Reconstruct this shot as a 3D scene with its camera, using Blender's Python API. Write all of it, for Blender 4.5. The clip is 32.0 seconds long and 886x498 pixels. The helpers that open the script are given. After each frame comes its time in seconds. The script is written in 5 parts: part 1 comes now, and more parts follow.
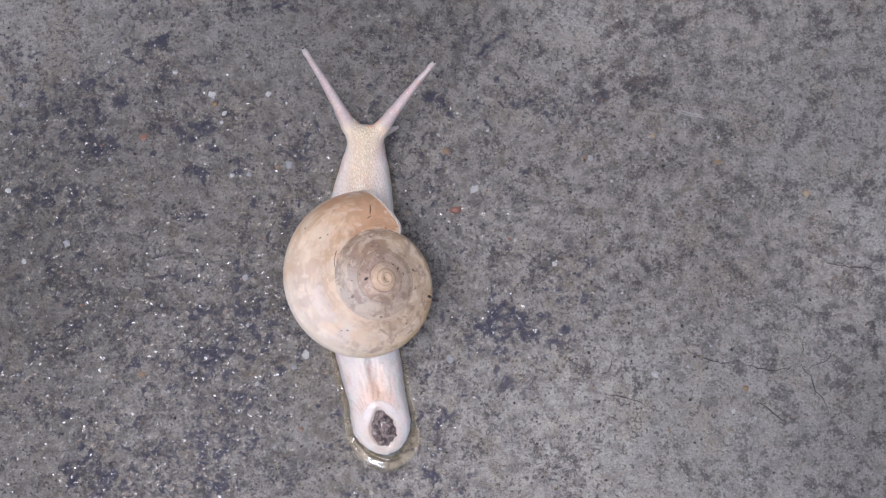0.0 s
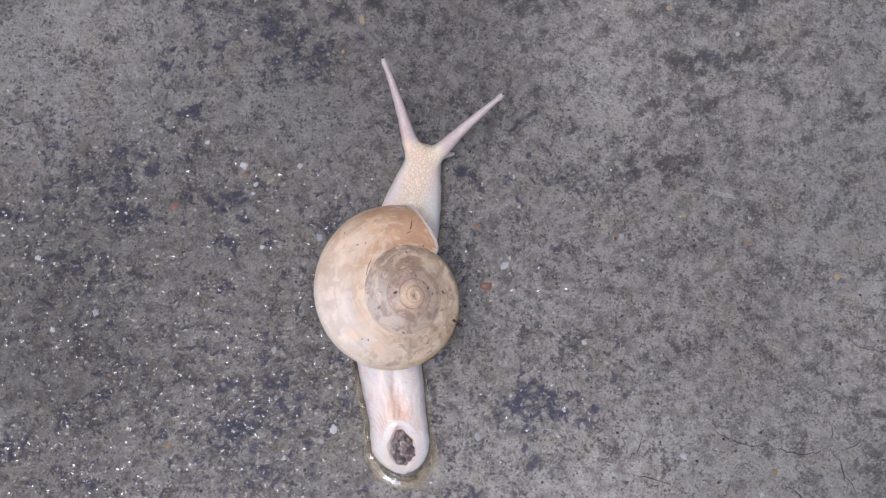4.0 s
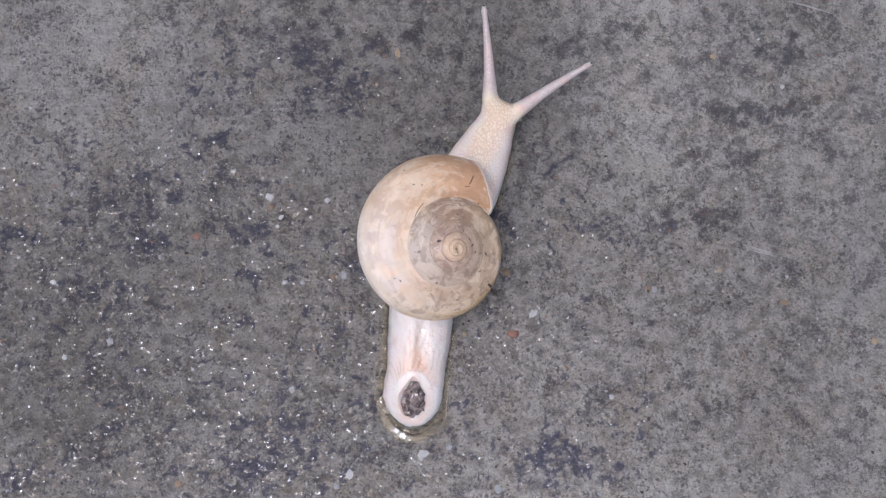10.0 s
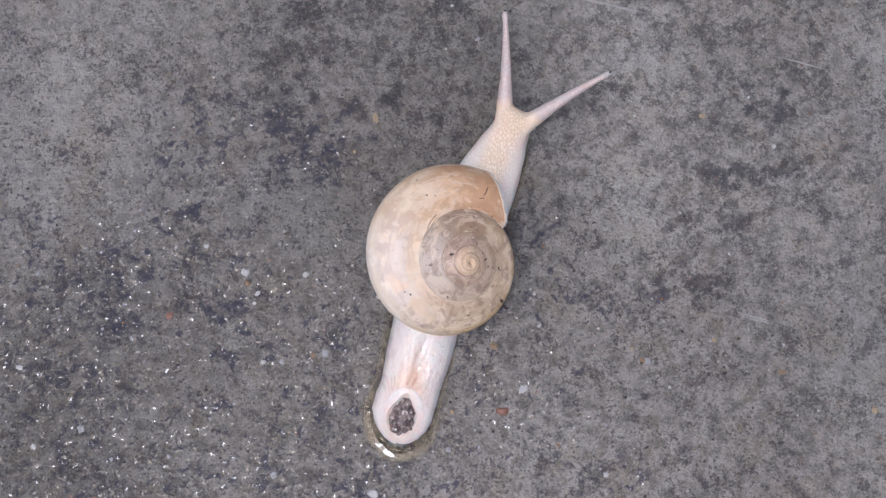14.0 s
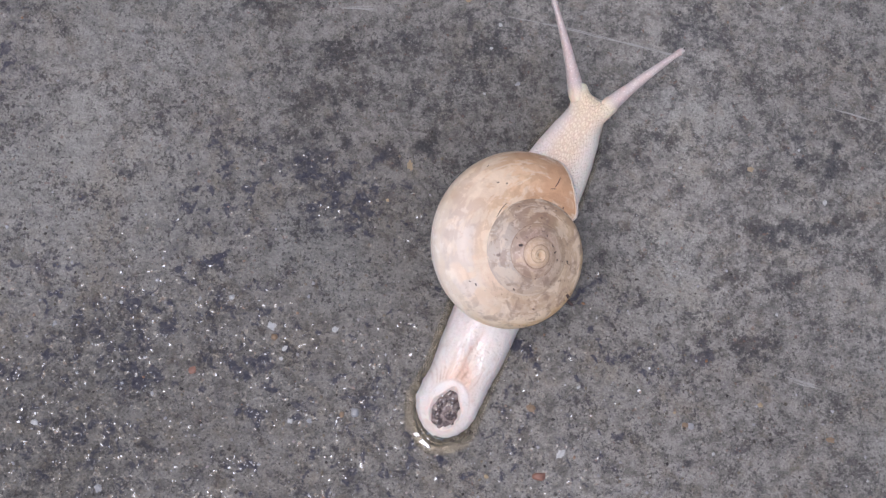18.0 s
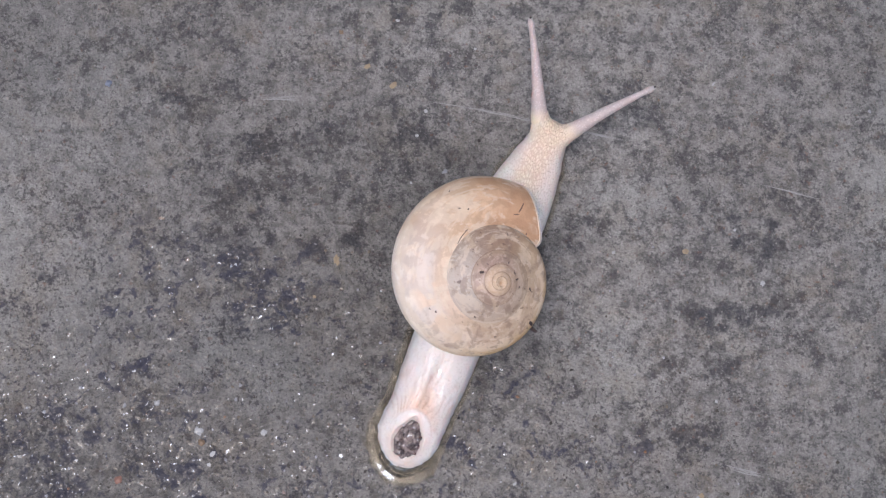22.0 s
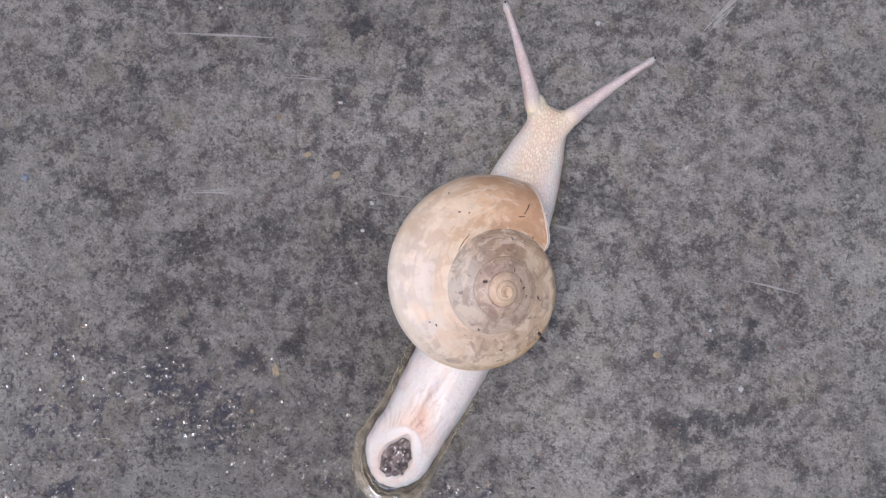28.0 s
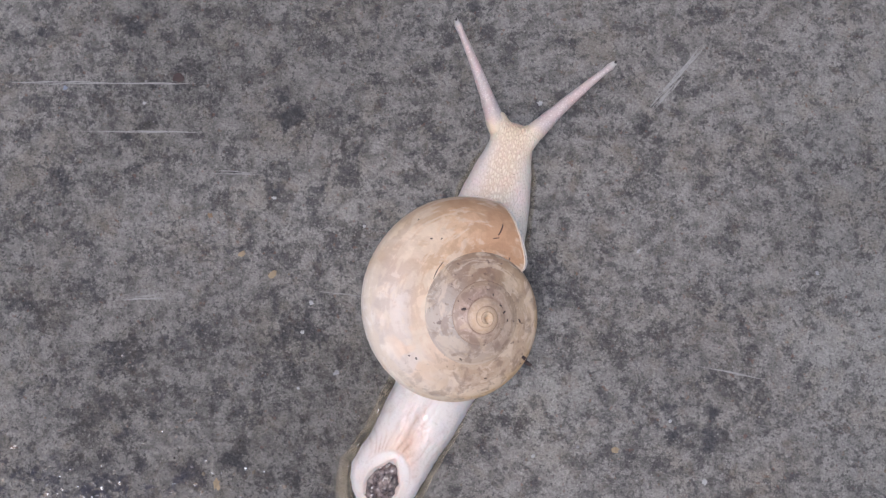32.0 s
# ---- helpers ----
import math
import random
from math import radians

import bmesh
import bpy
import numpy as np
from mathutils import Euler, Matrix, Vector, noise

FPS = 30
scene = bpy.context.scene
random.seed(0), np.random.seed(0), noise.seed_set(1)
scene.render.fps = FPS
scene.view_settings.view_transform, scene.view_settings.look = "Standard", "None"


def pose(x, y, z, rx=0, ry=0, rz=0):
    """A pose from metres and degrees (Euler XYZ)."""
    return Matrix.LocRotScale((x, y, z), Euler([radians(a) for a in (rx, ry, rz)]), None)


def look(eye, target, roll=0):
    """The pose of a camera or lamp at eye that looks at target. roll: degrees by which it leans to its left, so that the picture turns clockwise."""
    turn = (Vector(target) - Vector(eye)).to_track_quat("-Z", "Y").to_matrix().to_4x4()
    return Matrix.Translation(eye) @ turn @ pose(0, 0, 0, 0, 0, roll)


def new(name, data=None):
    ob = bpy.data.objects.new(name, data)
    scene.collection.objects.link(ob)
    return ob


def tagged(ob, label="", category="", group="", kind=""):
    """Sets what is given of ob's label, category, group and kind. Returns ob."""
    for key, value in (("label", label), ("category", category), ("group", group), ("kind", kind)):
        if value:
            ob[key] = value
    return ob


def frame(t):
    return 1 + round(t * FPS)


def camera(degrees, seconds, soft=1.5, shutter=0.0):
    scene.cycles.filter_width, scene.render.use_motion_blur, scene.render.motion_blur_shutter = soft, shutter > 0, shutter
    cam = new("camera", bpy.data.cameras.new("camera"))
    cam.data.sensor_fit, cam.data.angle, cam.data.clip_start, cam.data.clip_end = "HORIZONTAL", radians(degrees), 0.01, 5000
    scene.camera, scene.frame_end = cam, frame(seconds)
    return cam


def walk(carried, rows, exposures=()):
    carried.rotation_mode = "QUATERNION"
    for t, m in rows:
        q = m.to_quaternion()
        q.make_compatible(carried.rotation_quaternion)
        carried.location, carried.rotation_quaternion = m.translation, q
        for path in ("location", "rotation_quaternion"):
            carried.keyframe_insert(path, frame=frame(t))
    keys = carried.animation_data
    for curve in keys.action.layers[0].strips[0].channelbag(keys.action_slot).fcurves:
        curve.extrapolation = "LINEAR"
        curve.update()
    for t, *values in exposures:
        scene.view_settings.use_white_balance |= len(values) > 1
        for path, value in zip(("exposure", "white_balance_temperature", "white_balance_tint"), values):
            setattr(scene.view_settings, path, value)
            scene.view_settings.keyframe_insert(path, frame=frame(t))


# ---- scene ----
cam = camera(36.0, 32.0, 1.4)
PATH = [
    (0, pose(0.00600, -0.04614, 0.26817, 9.781, 1.609, -1.655)),
    (0.5, pose(0.00466, -0.04841, 0.26822, 10.125, 1.749, -1.295)),
    (1, pose(0.00431, -0.04670, 0.26793, 9.943, 1.693, -1.224)),
    (1.5, pose(0.00299, -0.04493, 0.26782, 9.940, 1.434, -1.145)),
    (2, pose(0.00154, -0.04230, 0.26982, 9.511, 1.351, -1.095)),
    (2.5, pose(0.00141, -0.04130, 0.27085, 9.668, 1.429, -1.066)),
    (3, pose(0.00143, -0.04107, 0.27077, 10.250, 1.471, -0.933)),
    (3.5, pose(0.00027, -0.03837, 0.27024, 10.662, 1.322, -0.836)),
    (5.5, pose(-0.00042, -0.03211, 0.26970, 11.006, 1.676, 0.279)),
    (6, pose(-0.00204, -0.03064, 0.27103, 11.221, 1.588, 0.562)),
    (6.5, pose(-0.00443, -0.02898, 0.27275, 11.135, 1.355, 1.127)),
    (7, pose(-0.00856, -0.03060, 0.27314, 11.483, 1.188, 1.706)),
    (7.5, pose(-0.01046, -0.03043, 0.27278, 11.463, 1.039, 2.074)),
    (8, pose(-0.00998, -0.03020, 0.27225, 11.464, 1.102, 2.507)),
    (8.5, pose(-0.00932, -0.02974, 0.27110, 11.389, 1.000, 2.597)),
    (9, pose(-0.00777, -0.02775, 0.26833, 11.039, 0.805, 2.557)),
    (9.5, pose(-0.00618, -0.02744, 0.26547, 11.114, 0.565, 2.153)),
    (10, pose(-0.00703, -0.02824, 0.26362, 11.354, 0.596, 2.033)),
    (10.5, pose(-0.01462, -0.02687, 0.26495, 10.804, 0.607, 1.965)),
    (11, pose(-0.01877, -0.02578, 0.26569, 10.604, 0.377, 1.826)),
    (11.5, pose(-0.01978, -0.02493, 0.26343, 11.015, 0.283, 1.494)),
    (12, pose(-0.01901, -0.01987, 0.26120, 10.834, 0.490, 1.218)),
    (12.5, pose(-0.01941, -0.01969, 0.26007, 11.324, 0.269, 1.058)),
    (13, pose(-0.01756, -0.01820, 0.25933, 11.520, 0.114, 0.798)),
    (13.5, pose(-0.01468, -0.01607, 0.25824, 11.449, -0.035, 0.671)),
    (14, pose(-0.01164, -0.01112, 0.25633, 11.054, -0.732, 0.581)),
    (14.5, pose(-0.00836, -0.01339, 0.25337, 11.929, -0.481, 0.673)),
    (16.5, pose(-0.01325, -0.00227, 0.24801, 11.011, -0.895, 1.421)),
    (17, pose(-0.01477, 0.00152, 0.24645, 10.612, -1.051, 1.514)),
    (17.5, pose(-0.01749, 0.00201, 0.24678, 10.709, -1.162, 1.615)),
    (18, pose(-0.02023, 0.00345, 0.24759, 10.433, -1.319, 1.517)),
    (18.5, pose(-0.01946, 0.00128, 0.24725, 10.847, -1.069, 1.201)),
    (19, pose(-0.01568, 0.00280, 0.24542, 10.791, -1.259, 0.749)),
    (19.5, pose(-0.01134, 0.00426, 0.24398, 10.906, -1.276, 0.451)),
    (20, pose(-0.01013, 0.00189, 0.24351, 11.447, -1.102, 0.384)),
    (20.5, pose(-0.01243, 0.00447, 0.24363, 11.019, -1.438, 0.104)),
    (21, pose(-0.01357, 0.00924, 0.24375, 11.229, -1.682, -0.199)),
    (21.5, pose(-0.00893, 0.01682, 0.24636, 10.719, -0.968, -0.188)),
    (22, pose(-0.00678, 0.02093, 0.24499, 10.610, -0.846, -0.359)),
    (22.5, pose(-0.00267, 0.02748, 0.24310, 9.843, -0.494, -0.390)),
    (23, pose(-0.00124, 0.02856, 0.24158, 9.825, -0.462, -0.455)),
    (23.5, pose(-0.00080, 0.03106, 0.24039, 9.425, -0.581, -0.474)),
    (24, pose(-0.00008, 0.03120, 0.23916, 9.608, -0.617, -0.551)),
    (24.5, pose(-0.00017, 0.03431, 0.23820, 9.005, -0.683, -0.549)),
    (26.5, pose(0.00091, 0.04155, 0.23269, 8.930, -0.558, -0.794)),
    (27, pose(0.00148, 0.04490, 0.23232, 8.546, -0.607, -0.802)),
    (27.5, pose(0.00295, 0.04676, 0.23114, 8.619, -0.382, -0.907)),
    (28, pose(0.00425, 0.05061, 0.22881, 8.519, -0.298, -1.074)),
    (28.5, pose(0.00240, 0.05213, 0.22840, 8.595, -0.715, -1.323)),
    (29, pose(0.00122, 0.05296, 0.22866, 8.698, -0.800, -1.548)),
    (29.5, pose(0.00075, 0.05389, 0.22568, 8.811, -0.660, -2.110)),
    (30, pose(0.00029, 0.05660, 0.22592, 8.400, -0.613, -2.674)),
    (30.5, pose(0.00160, 0.05849, 0.22393, 8.766, -0.532, -2.901)),
    (31, pose(0.00796, 0.06094, 0.22340, 8.872, -0.660, -3.051)),
    (31.5, pose(0.00932, 0.06247, 0.22276, 8.935, -0.893, -3.332)),
    (32, pose(0.01048, 0.06639, 0.22082, 8.853, -0.885, -3.643)),
]
walk(cam, PATH, [(0, -0.06, 6320, 12), (12, -0.06, 6330, 12), (19, -0.06, 6400, 12), (30, -0.04, 6400, 12), (31, -0.11, 6400, 12), (32, -0.11, 6400, 12)])

CM = 0.01  # the plan below is drawn in centimetres


# ---- world, sun, exposure ----
SUN_ELEVATION, SUN_AZIMUTH = 76, 222   # degrees; azimuth clockwise from +y
world = bpy.data.worlds.new("overcast_sky")
scene.world = world
world.use_nodes = True
wn = world.node_tree.nodes
sky = wn.new("ShaderNodeTexSky")
sky.sky_type = "NISHITA"
sky.sun_disc = False
sky.sun_elevation = radians(SUN_ELEVATION)
sky.sun_rotation = radians(SUN_AZIMUTH)
sky.dust_density = 6.0
sky.ozone_density = 0.0
world.node_tree.links.new(sky.outputs[0], wn["Background"].inputs[0])
wn["Background"].inputs[1].default_value = 0.15

sun_data = bpy.data.lights.new("sun", "SUN")
sun_data.energy, sun_data.angle, sun_data.color = 0.65, radians(10), (0.80, 0.93, 1.22)
sun = new("sun", sun_data)
e, z = radians(SUN_ELEVATION), radians(SUN_AZIMUTH)
sun_way = Vector((math.sin(z) * math.cos(e), math.cos(z) * math.cos(e), math.sin(e)))
sun.matrix_world = look(sun_way * 3, (0, 0, 0))


# ---- materials ----
class Mat:
    """A node material on Principled, with short calls to add nodes."""

    def __init__(self, name, rough=0.6, spec=0.5):
        self.mat = bpy.data.materials.new(name)
        self.mat.use_nodes = True
        self.nodes, self.links = self.mat.node_tree.nodes, self.mat.node_tree.links
        self.bsdf = self.nodes["Principled BSDF"]
        self.put("Roughness", rough)
        self.put("Specular IOR Level", spec)
        self.coord = self.node("ShaderNodeMapping")
        tc = self.node("ShaderNodeTexCoord")
        self.link(tc.outputs["Object"], self.coord.inputs[0])
        self.coord.inputs["Scale"].default_value = (100, 100, 100)  # centimetres

    def node(self, kind):
        return self.nodes.new(kind)

    def link(self, a, b):
        self.links.new(a, b)

    def put(self, socket, value):
        if hasattr(value, "is_output"):
            self.link(value, self.bsdf.inputs[socket])
        else:
            self.bsdf.inputs[socket].default_value = value

    def set_in(self, socket, value):
        if hasattr(value, "is_output"):
            self.link(value, socket)
        else:
            socket.default_value = value

    def noise(self, scale, detail=4, rough=0.6, warp=0.0, vec=None):
        n = self.node("ShaderNodeTexNoise")
        self.link(vec or self.coord.outputs[0], n.inputs["Vector"])
        n.inputs["Scale"].default_value, n.inputs["Detail"].default_value = scale, detail
        n.inputs["Roughness"].default_value, n.inputs["Distortion"].default_value = rough, warp
        return n.outputs["Fac"]

    def cells(self, scale, feature="F1", vec=None, out="Distance", jitter=1.0):
        n = self.node("ShaderNodeTexVoronoi")
        n.feature = feature
        self.link(vec or self.coord.outputs[0], n.inputs["Vector"])
        n.inputs["Scale"].default_value = scale
        n.inputs["Randomness"].default_value = jitter
        return n.outputs[out]

    def stretch(self, sx, sy, sz):
        m = self.node("ShaderNodeMapping")
        self.link(self.coord.outputs[0], m.inputs[0])
        m.inputs["Scale"].default_value = (sx, sy, sz)
        return m.outputs[0]

    def attr(self, name):
        n = self.node("ShaderNodeAttribute")
        n.attribute_name = name
        return n.outputs["Fac"]

    def maths(self, op, a, b=0.0, clamp=False):
        n = self.node("ShaderNodeMath")
        n.operation, n.use_clamp = op, clamp
        self.set_in(n.inputs[0], a)
        self.set_in(n.inputs[1], b)
        return n.outputs[0]

    def steps(self, fac, lo, hi, a=0.0, b=1.0):
        n = self.node("ShaderNodeMapRange")
        n.interpolation_type = "SMOOTHSTEP"
        self.set_in(n.inputs["Value"], fac)
        for key, v in (("From Min", lo), ("From Max", hi), ("To Min", a), ("To Max", b)):
            self.set_in(n.inputs[key], v)
        return n.outputs[0]

    def mix(self, fac, a, b, how="MIX"):
        n = self.node("ShaderNodeMix")
        n.data_type, n.blend_type = "RGBA", how
        self.set_in(n.inputs[0], fac)
        for s, v in ((n.inputs[6], a), (n.inputs[7], b)):
            self.set_in(s, (*v, 1) if isinstance(v, tuple) and len(v) == 3 else v)
        return n.outputs[2]

    def ramp(self, fac, stops):
        n = self.node("ShaderNodeValToRGB")
        el = n.color_ramp.elements
        while len(el) < len(stops):
            el.new(0.5)
        for spot, (at, col) in zip(el, stops):
            spot.position, spot.color = at, (*col, 1)
        self.link(fac, n.inputs[0])
        return n.outputs[0]

    def bump(self, height, strength, distance, below=None):
        n = self.node("ShaderNodeBump")
        n.inputs["Strength"].default_value, n.inputs["Distance"].default_value = strength, distance
        self.link(height, n.inputs["Height"])
        if below is not None:
            self.link(below, n.inputs["Normal"])
        self.link(n.outputs[0], self.bsdf.inputs["Normal"])
        return n.outputs[0]


def concrete_material():
    m = Mat("weathered_concrete", 0.75, 0.5)
    stain, wet, clean = m.attr("stain"), m.attr("wet"), m.attr("clean")
    broad = m.noise(0.55, 3, 0.6)
    mid = m.noise(3.6, 5, 0.62, 0.3)
    fine = m.noise(30, 3, 0.65)
    # pale cement paste, here bluish, there yellowish, with brown tracts
    base = m.mix(m.steps(mid, 0.32, 0.62), (0.150, 0.146, 0.138), (0.372, 0.364, 0.346))
    base = m.mix(m.maths("MULTIPLY", clean, 0.44), base, (0.350, 0.362, 0.352))
    base = m.mix(m.steps(m.noise(1.1, 4, 0.65, 0.6), 0.50, 0.66, 0, 0.55), base, m.mix(0.5, base, (0.33, 0.285, 0.205)))
    base = m.mix(m.steps(broad, 0.46, 0.66, 0, 0.24), base, m.mix(0.5, base, (0.22, 0.175, 0.135)))
    # dark growth: crowded blots of two sizes, denser where the concrete is stained
    crowd = m.maths("MULTIPLY", m.maths("SUBTRACT", m.noise(1.5, 4, 0.65, 0.4), 0.5), 0.58)
    spot = m.maths("ADD", m.noise(5.6, 7, 0.74, 0.2), crowd)
    level = m.maths("SUBTRACT", 0.588, m.maths("MULTIPLY", stain, 0.15))
    dark = m.steps(spot, m.maths("SUBTRACT", level, 0.01), m.maths("ADD", level, 0.11))
    tone = m.mix(m.steps(m.noise(0.9, 3), 0.42, 0.60), (0.038, 0.042, 0.054), (0.068, 0.062, 0.059))
    # where wet the blots go indigo: reflected sky put into their colour
    tone = m.mix(m.steps(wet, 0.45, 0.85, 0, 0.8), tone, (0.030, 0.033, 0.066))
    base = m.mix(m.maths("MULTIPLY", dark, 0.87), base, tone)
    dots = m.maths("ADD", m.noise(12.5, 3, 0.55, 0.4), m.maths("MULTIPLY", crowd, 0.4))
    level = m.maths("SUBTRACT", 0.595, m.maths("ADD", m.maths("MULTIPLY", stain, 0.07), m.maths("MULTIPLY", clean, 0.02)))
    small = m.steps(dots, level, m.maths("ADD", level, 0.06))
    base = m.mix(m.maths("MULTIPLY", small, m.steps(wet, 0.2, 0.7, 0.72, 0.80)), base, (0.055, 0.054, 0.058))
    # on the drier side soft blots, some millimetres wide, on smoother paste
    dry = m.steps(wet, 0.62, 0.22)
    soft = m.steps(m.maths("ADD", m.noise(3.4, 6, 0.68, 0.4), m.maths("MULTIPLY", crowd, 0.5)), 0.525, 0.605)
    base = m.mix(m.maths("MULTIPLY", dry, 0.34), base, m.mix(0.6, base, (0.275, 0.272, 0.262)))
    base = m.mix(m.maths("MULTIPLY", m.maths("MULTIPLY", soft, dry), 0.62), base, (0.078, 0.077, 0.083))
    # crisp little specks, dark and pale
    speck = m.maths("ADD", m.noise(21.0, 2, 0.5, 0.5), m.maths("MULTIPLY", crowd, 0.9))
    base = m.mix(m.steps(speck, 0.585, 0.66, 0.0, m.steps(dry, 0, 1, 0.58, 0.46)), base, (0.060, 0.058, 0.058))
    base = m.mix(m.steps(m.noise(19.0, 2, 0.5, 0.6), 0.600, 0.665, 0.0, m.steps(dry, 0, 1, 0.48, 0.34)), base, (0.42, 0.41, 0.39))
    # the hearts of the stains, with frayed edges
    fray = m.maths("MULTIPLY", m.maths("SUBTRACT", m.noise(5.5, 7, 0.76, 0.3), 0.5), 2.3)
    heart = m.steps(m.maths("ADD", stain, fray), 0.36, 0.86)
    base = m.mix(m.maths("MULTIPLY", heart, 0.70), base, tone)
    base = m.mix(m.maths("MULTIPLY", stain, 0.10), base, (0.080, 0.080, 0.086))
    # brown smudges, and a violet tint where wet, a few millimetres wide
    smudge = m.steps(m.noise(2.7, 5, 0.68, 0.7), 0.565, 0.66, 0, 0.42)
    base = m.mix(smudge, base, m.mix(0.62, base, (0.150, 0.098, 0.062)))
    violet = m.maths("MULTIPLY", m.steps(m.noise(2.2, 5, 0.66, 0.5), 0.55, 0.66, 0, 0.5), m.steps(wet, 0.15, 0.6))
    base = m.mix(violet, base, m.mix(0.60, base, (0.070, 0.068, 0.108)))
    # reddish brown grains
    rust = m.steps(m.noise(9, 2, 0.5), 0.67, 0.73)
    base = m.mix(m.maths("MULTIPLY", rust, 0.5), base, (0.22, 0.115, 0.08))
    # pale sand grains in the paste, and the fine grain of the surface
    pale = m.steps(m.cells(13.0), 0.26, 0.16)
    base = m.mix(m.maths("MULTIPLY", pale, m.steps(m.noise(7, 2), 0.46, 0.60, 0, 0.55)), base, (0.46, 0.45, 0.43))
    grain = m.maths("MULTIPLY", m.steps(fine, 0.30, 0.70, 0.78, 1.20), m.steps(m.noise(75, 2), 0.25, 0.75, 0.84, 1.16))
    comb = m.node("ShaderNodeCombineXYZ")
    for i in range(3):
        m.link(grain, comb.inputs[i])
    base = m.mix(1.0, base, comb.outputs[0], "MULTIPLY")
    base = m.mix(m.maths("MULTIPLY", wet, 0.42), base, m.mix(0.60, base, (0.076, 0.060, 0.048)))
    # standing water in the stained hollows
    fill = m.maths("ADD", m.noise(4.2, 4, 0.6, 0.6), m.maths("MULTIPLY", m.maths("MULTIPLY", wet, stain), 0.30))
    pool = m.maths("MULTIPLY", m.steps(fill, 0.62, 0.72), m.steps(wet, 0.50, 0.85))
    # the sky's blue reflection is painted into the water's base colour
    base = m.mix(m.maths("MULTIPLY", pool, 0.85), base, (0.027, 0.029, 0.060))
    # broad brightness correction and wide random tone, multiplied into the slab's colour
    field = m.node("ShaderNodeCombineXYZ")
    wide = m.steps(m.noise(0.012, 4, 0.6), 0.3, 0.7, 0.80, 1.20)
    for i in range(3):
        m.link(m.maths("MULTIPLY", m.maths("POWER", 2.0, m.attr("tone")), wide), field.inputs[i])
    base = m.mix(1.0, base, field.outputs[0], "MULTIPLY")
    m.put("Base Color", base)
    m.put("Roughness", m.steps(wet, 0.0, 1.0, 0.80, 0.60))
    low = m.bump(mid, 0.35, 0.0012)
    low = m.bump(m.noise(13, 3, 0.6), 0.8, 0.0009, low)
    m.bump(fine, 0.6, 0.0004, low)
    # thin water: smooth beads with a sharp gloss
    drop = m.maths("SUBTRACT", 0.752, m.maths("MULTIPLY", wet, m.maths("ADD", 0.165, m.maths("MULTIPLY", stain, 0.13))))
    film = m.steps(m.noise(9, 2, 0.5), drop, m.maths("ADD", drop, 0.06))
    film = m.maths("MAXIMUM", m.maths("MULTIPLY", film, 0.8), m.maths("MULTIPLY", pool, 0.25))
    m.put("Coat Weight", film)
    m.put("Coat Roughness", 0.05)
    m.put("Coat IOR", 1.55)
    bead = m.node("ShaderNodeBump")
    bead.inputs["Strength"].default_value, bead.inputs["Distance"].default_value = 1.0, 0.00046
    m.link(m.noise(8.5, 1, 0.4), bead.inputs["Height"])
    m.link(bead.outputs[0], m.bsdf.inputs["Coat Normal"])
    return m.mat


def stone_material(name, col, rough=0.5):
    m = Mat(name, rough)
    a = m.mix(m.noise(14, 4), tuple(c * 0.72 for c in col), tuple(min(1, c * 1.15) for c in col))
    m.put("Base Color", a)
    m.bump(m.noise(30, 3), 0.4, 0.0002)
    return m.mat


def grit_material():
    m = Mat("mixed_sand_grains", 0.2)
    g = m.node("ShaderNodeNewGeometry")
    # the palest grains are tinted bluish and also stand in for wet glints
    col = m.ramp(g.outputs["Random Per Island"], [(0.0, (0.05, 0.045, 0.045)), (0.25, (0.13, 0.115, 0.10)), (0.45, (0.26, 0.22, 0.17)), (0.6, (0.30, 0.29, 0.29)), (0.8, (0.42, 0.42, 0.45)), (0.93, (0.60, 0.61, 0.67)), (0.96, (0.32, 0.17, 0.09)), (1.0, (0.5, 0.48, 0.46))])
    m.put("Base Color", m.mix(m.noise(30, 3), col, m.mix(0.5, col, (0.05, 0.05, 0.05))))
    return m.mat


def paint(r, g, b):
    """A base colour from 8-bit values."""
    return tuple((c / 255) ** 2.2 for c in (r, g, b))


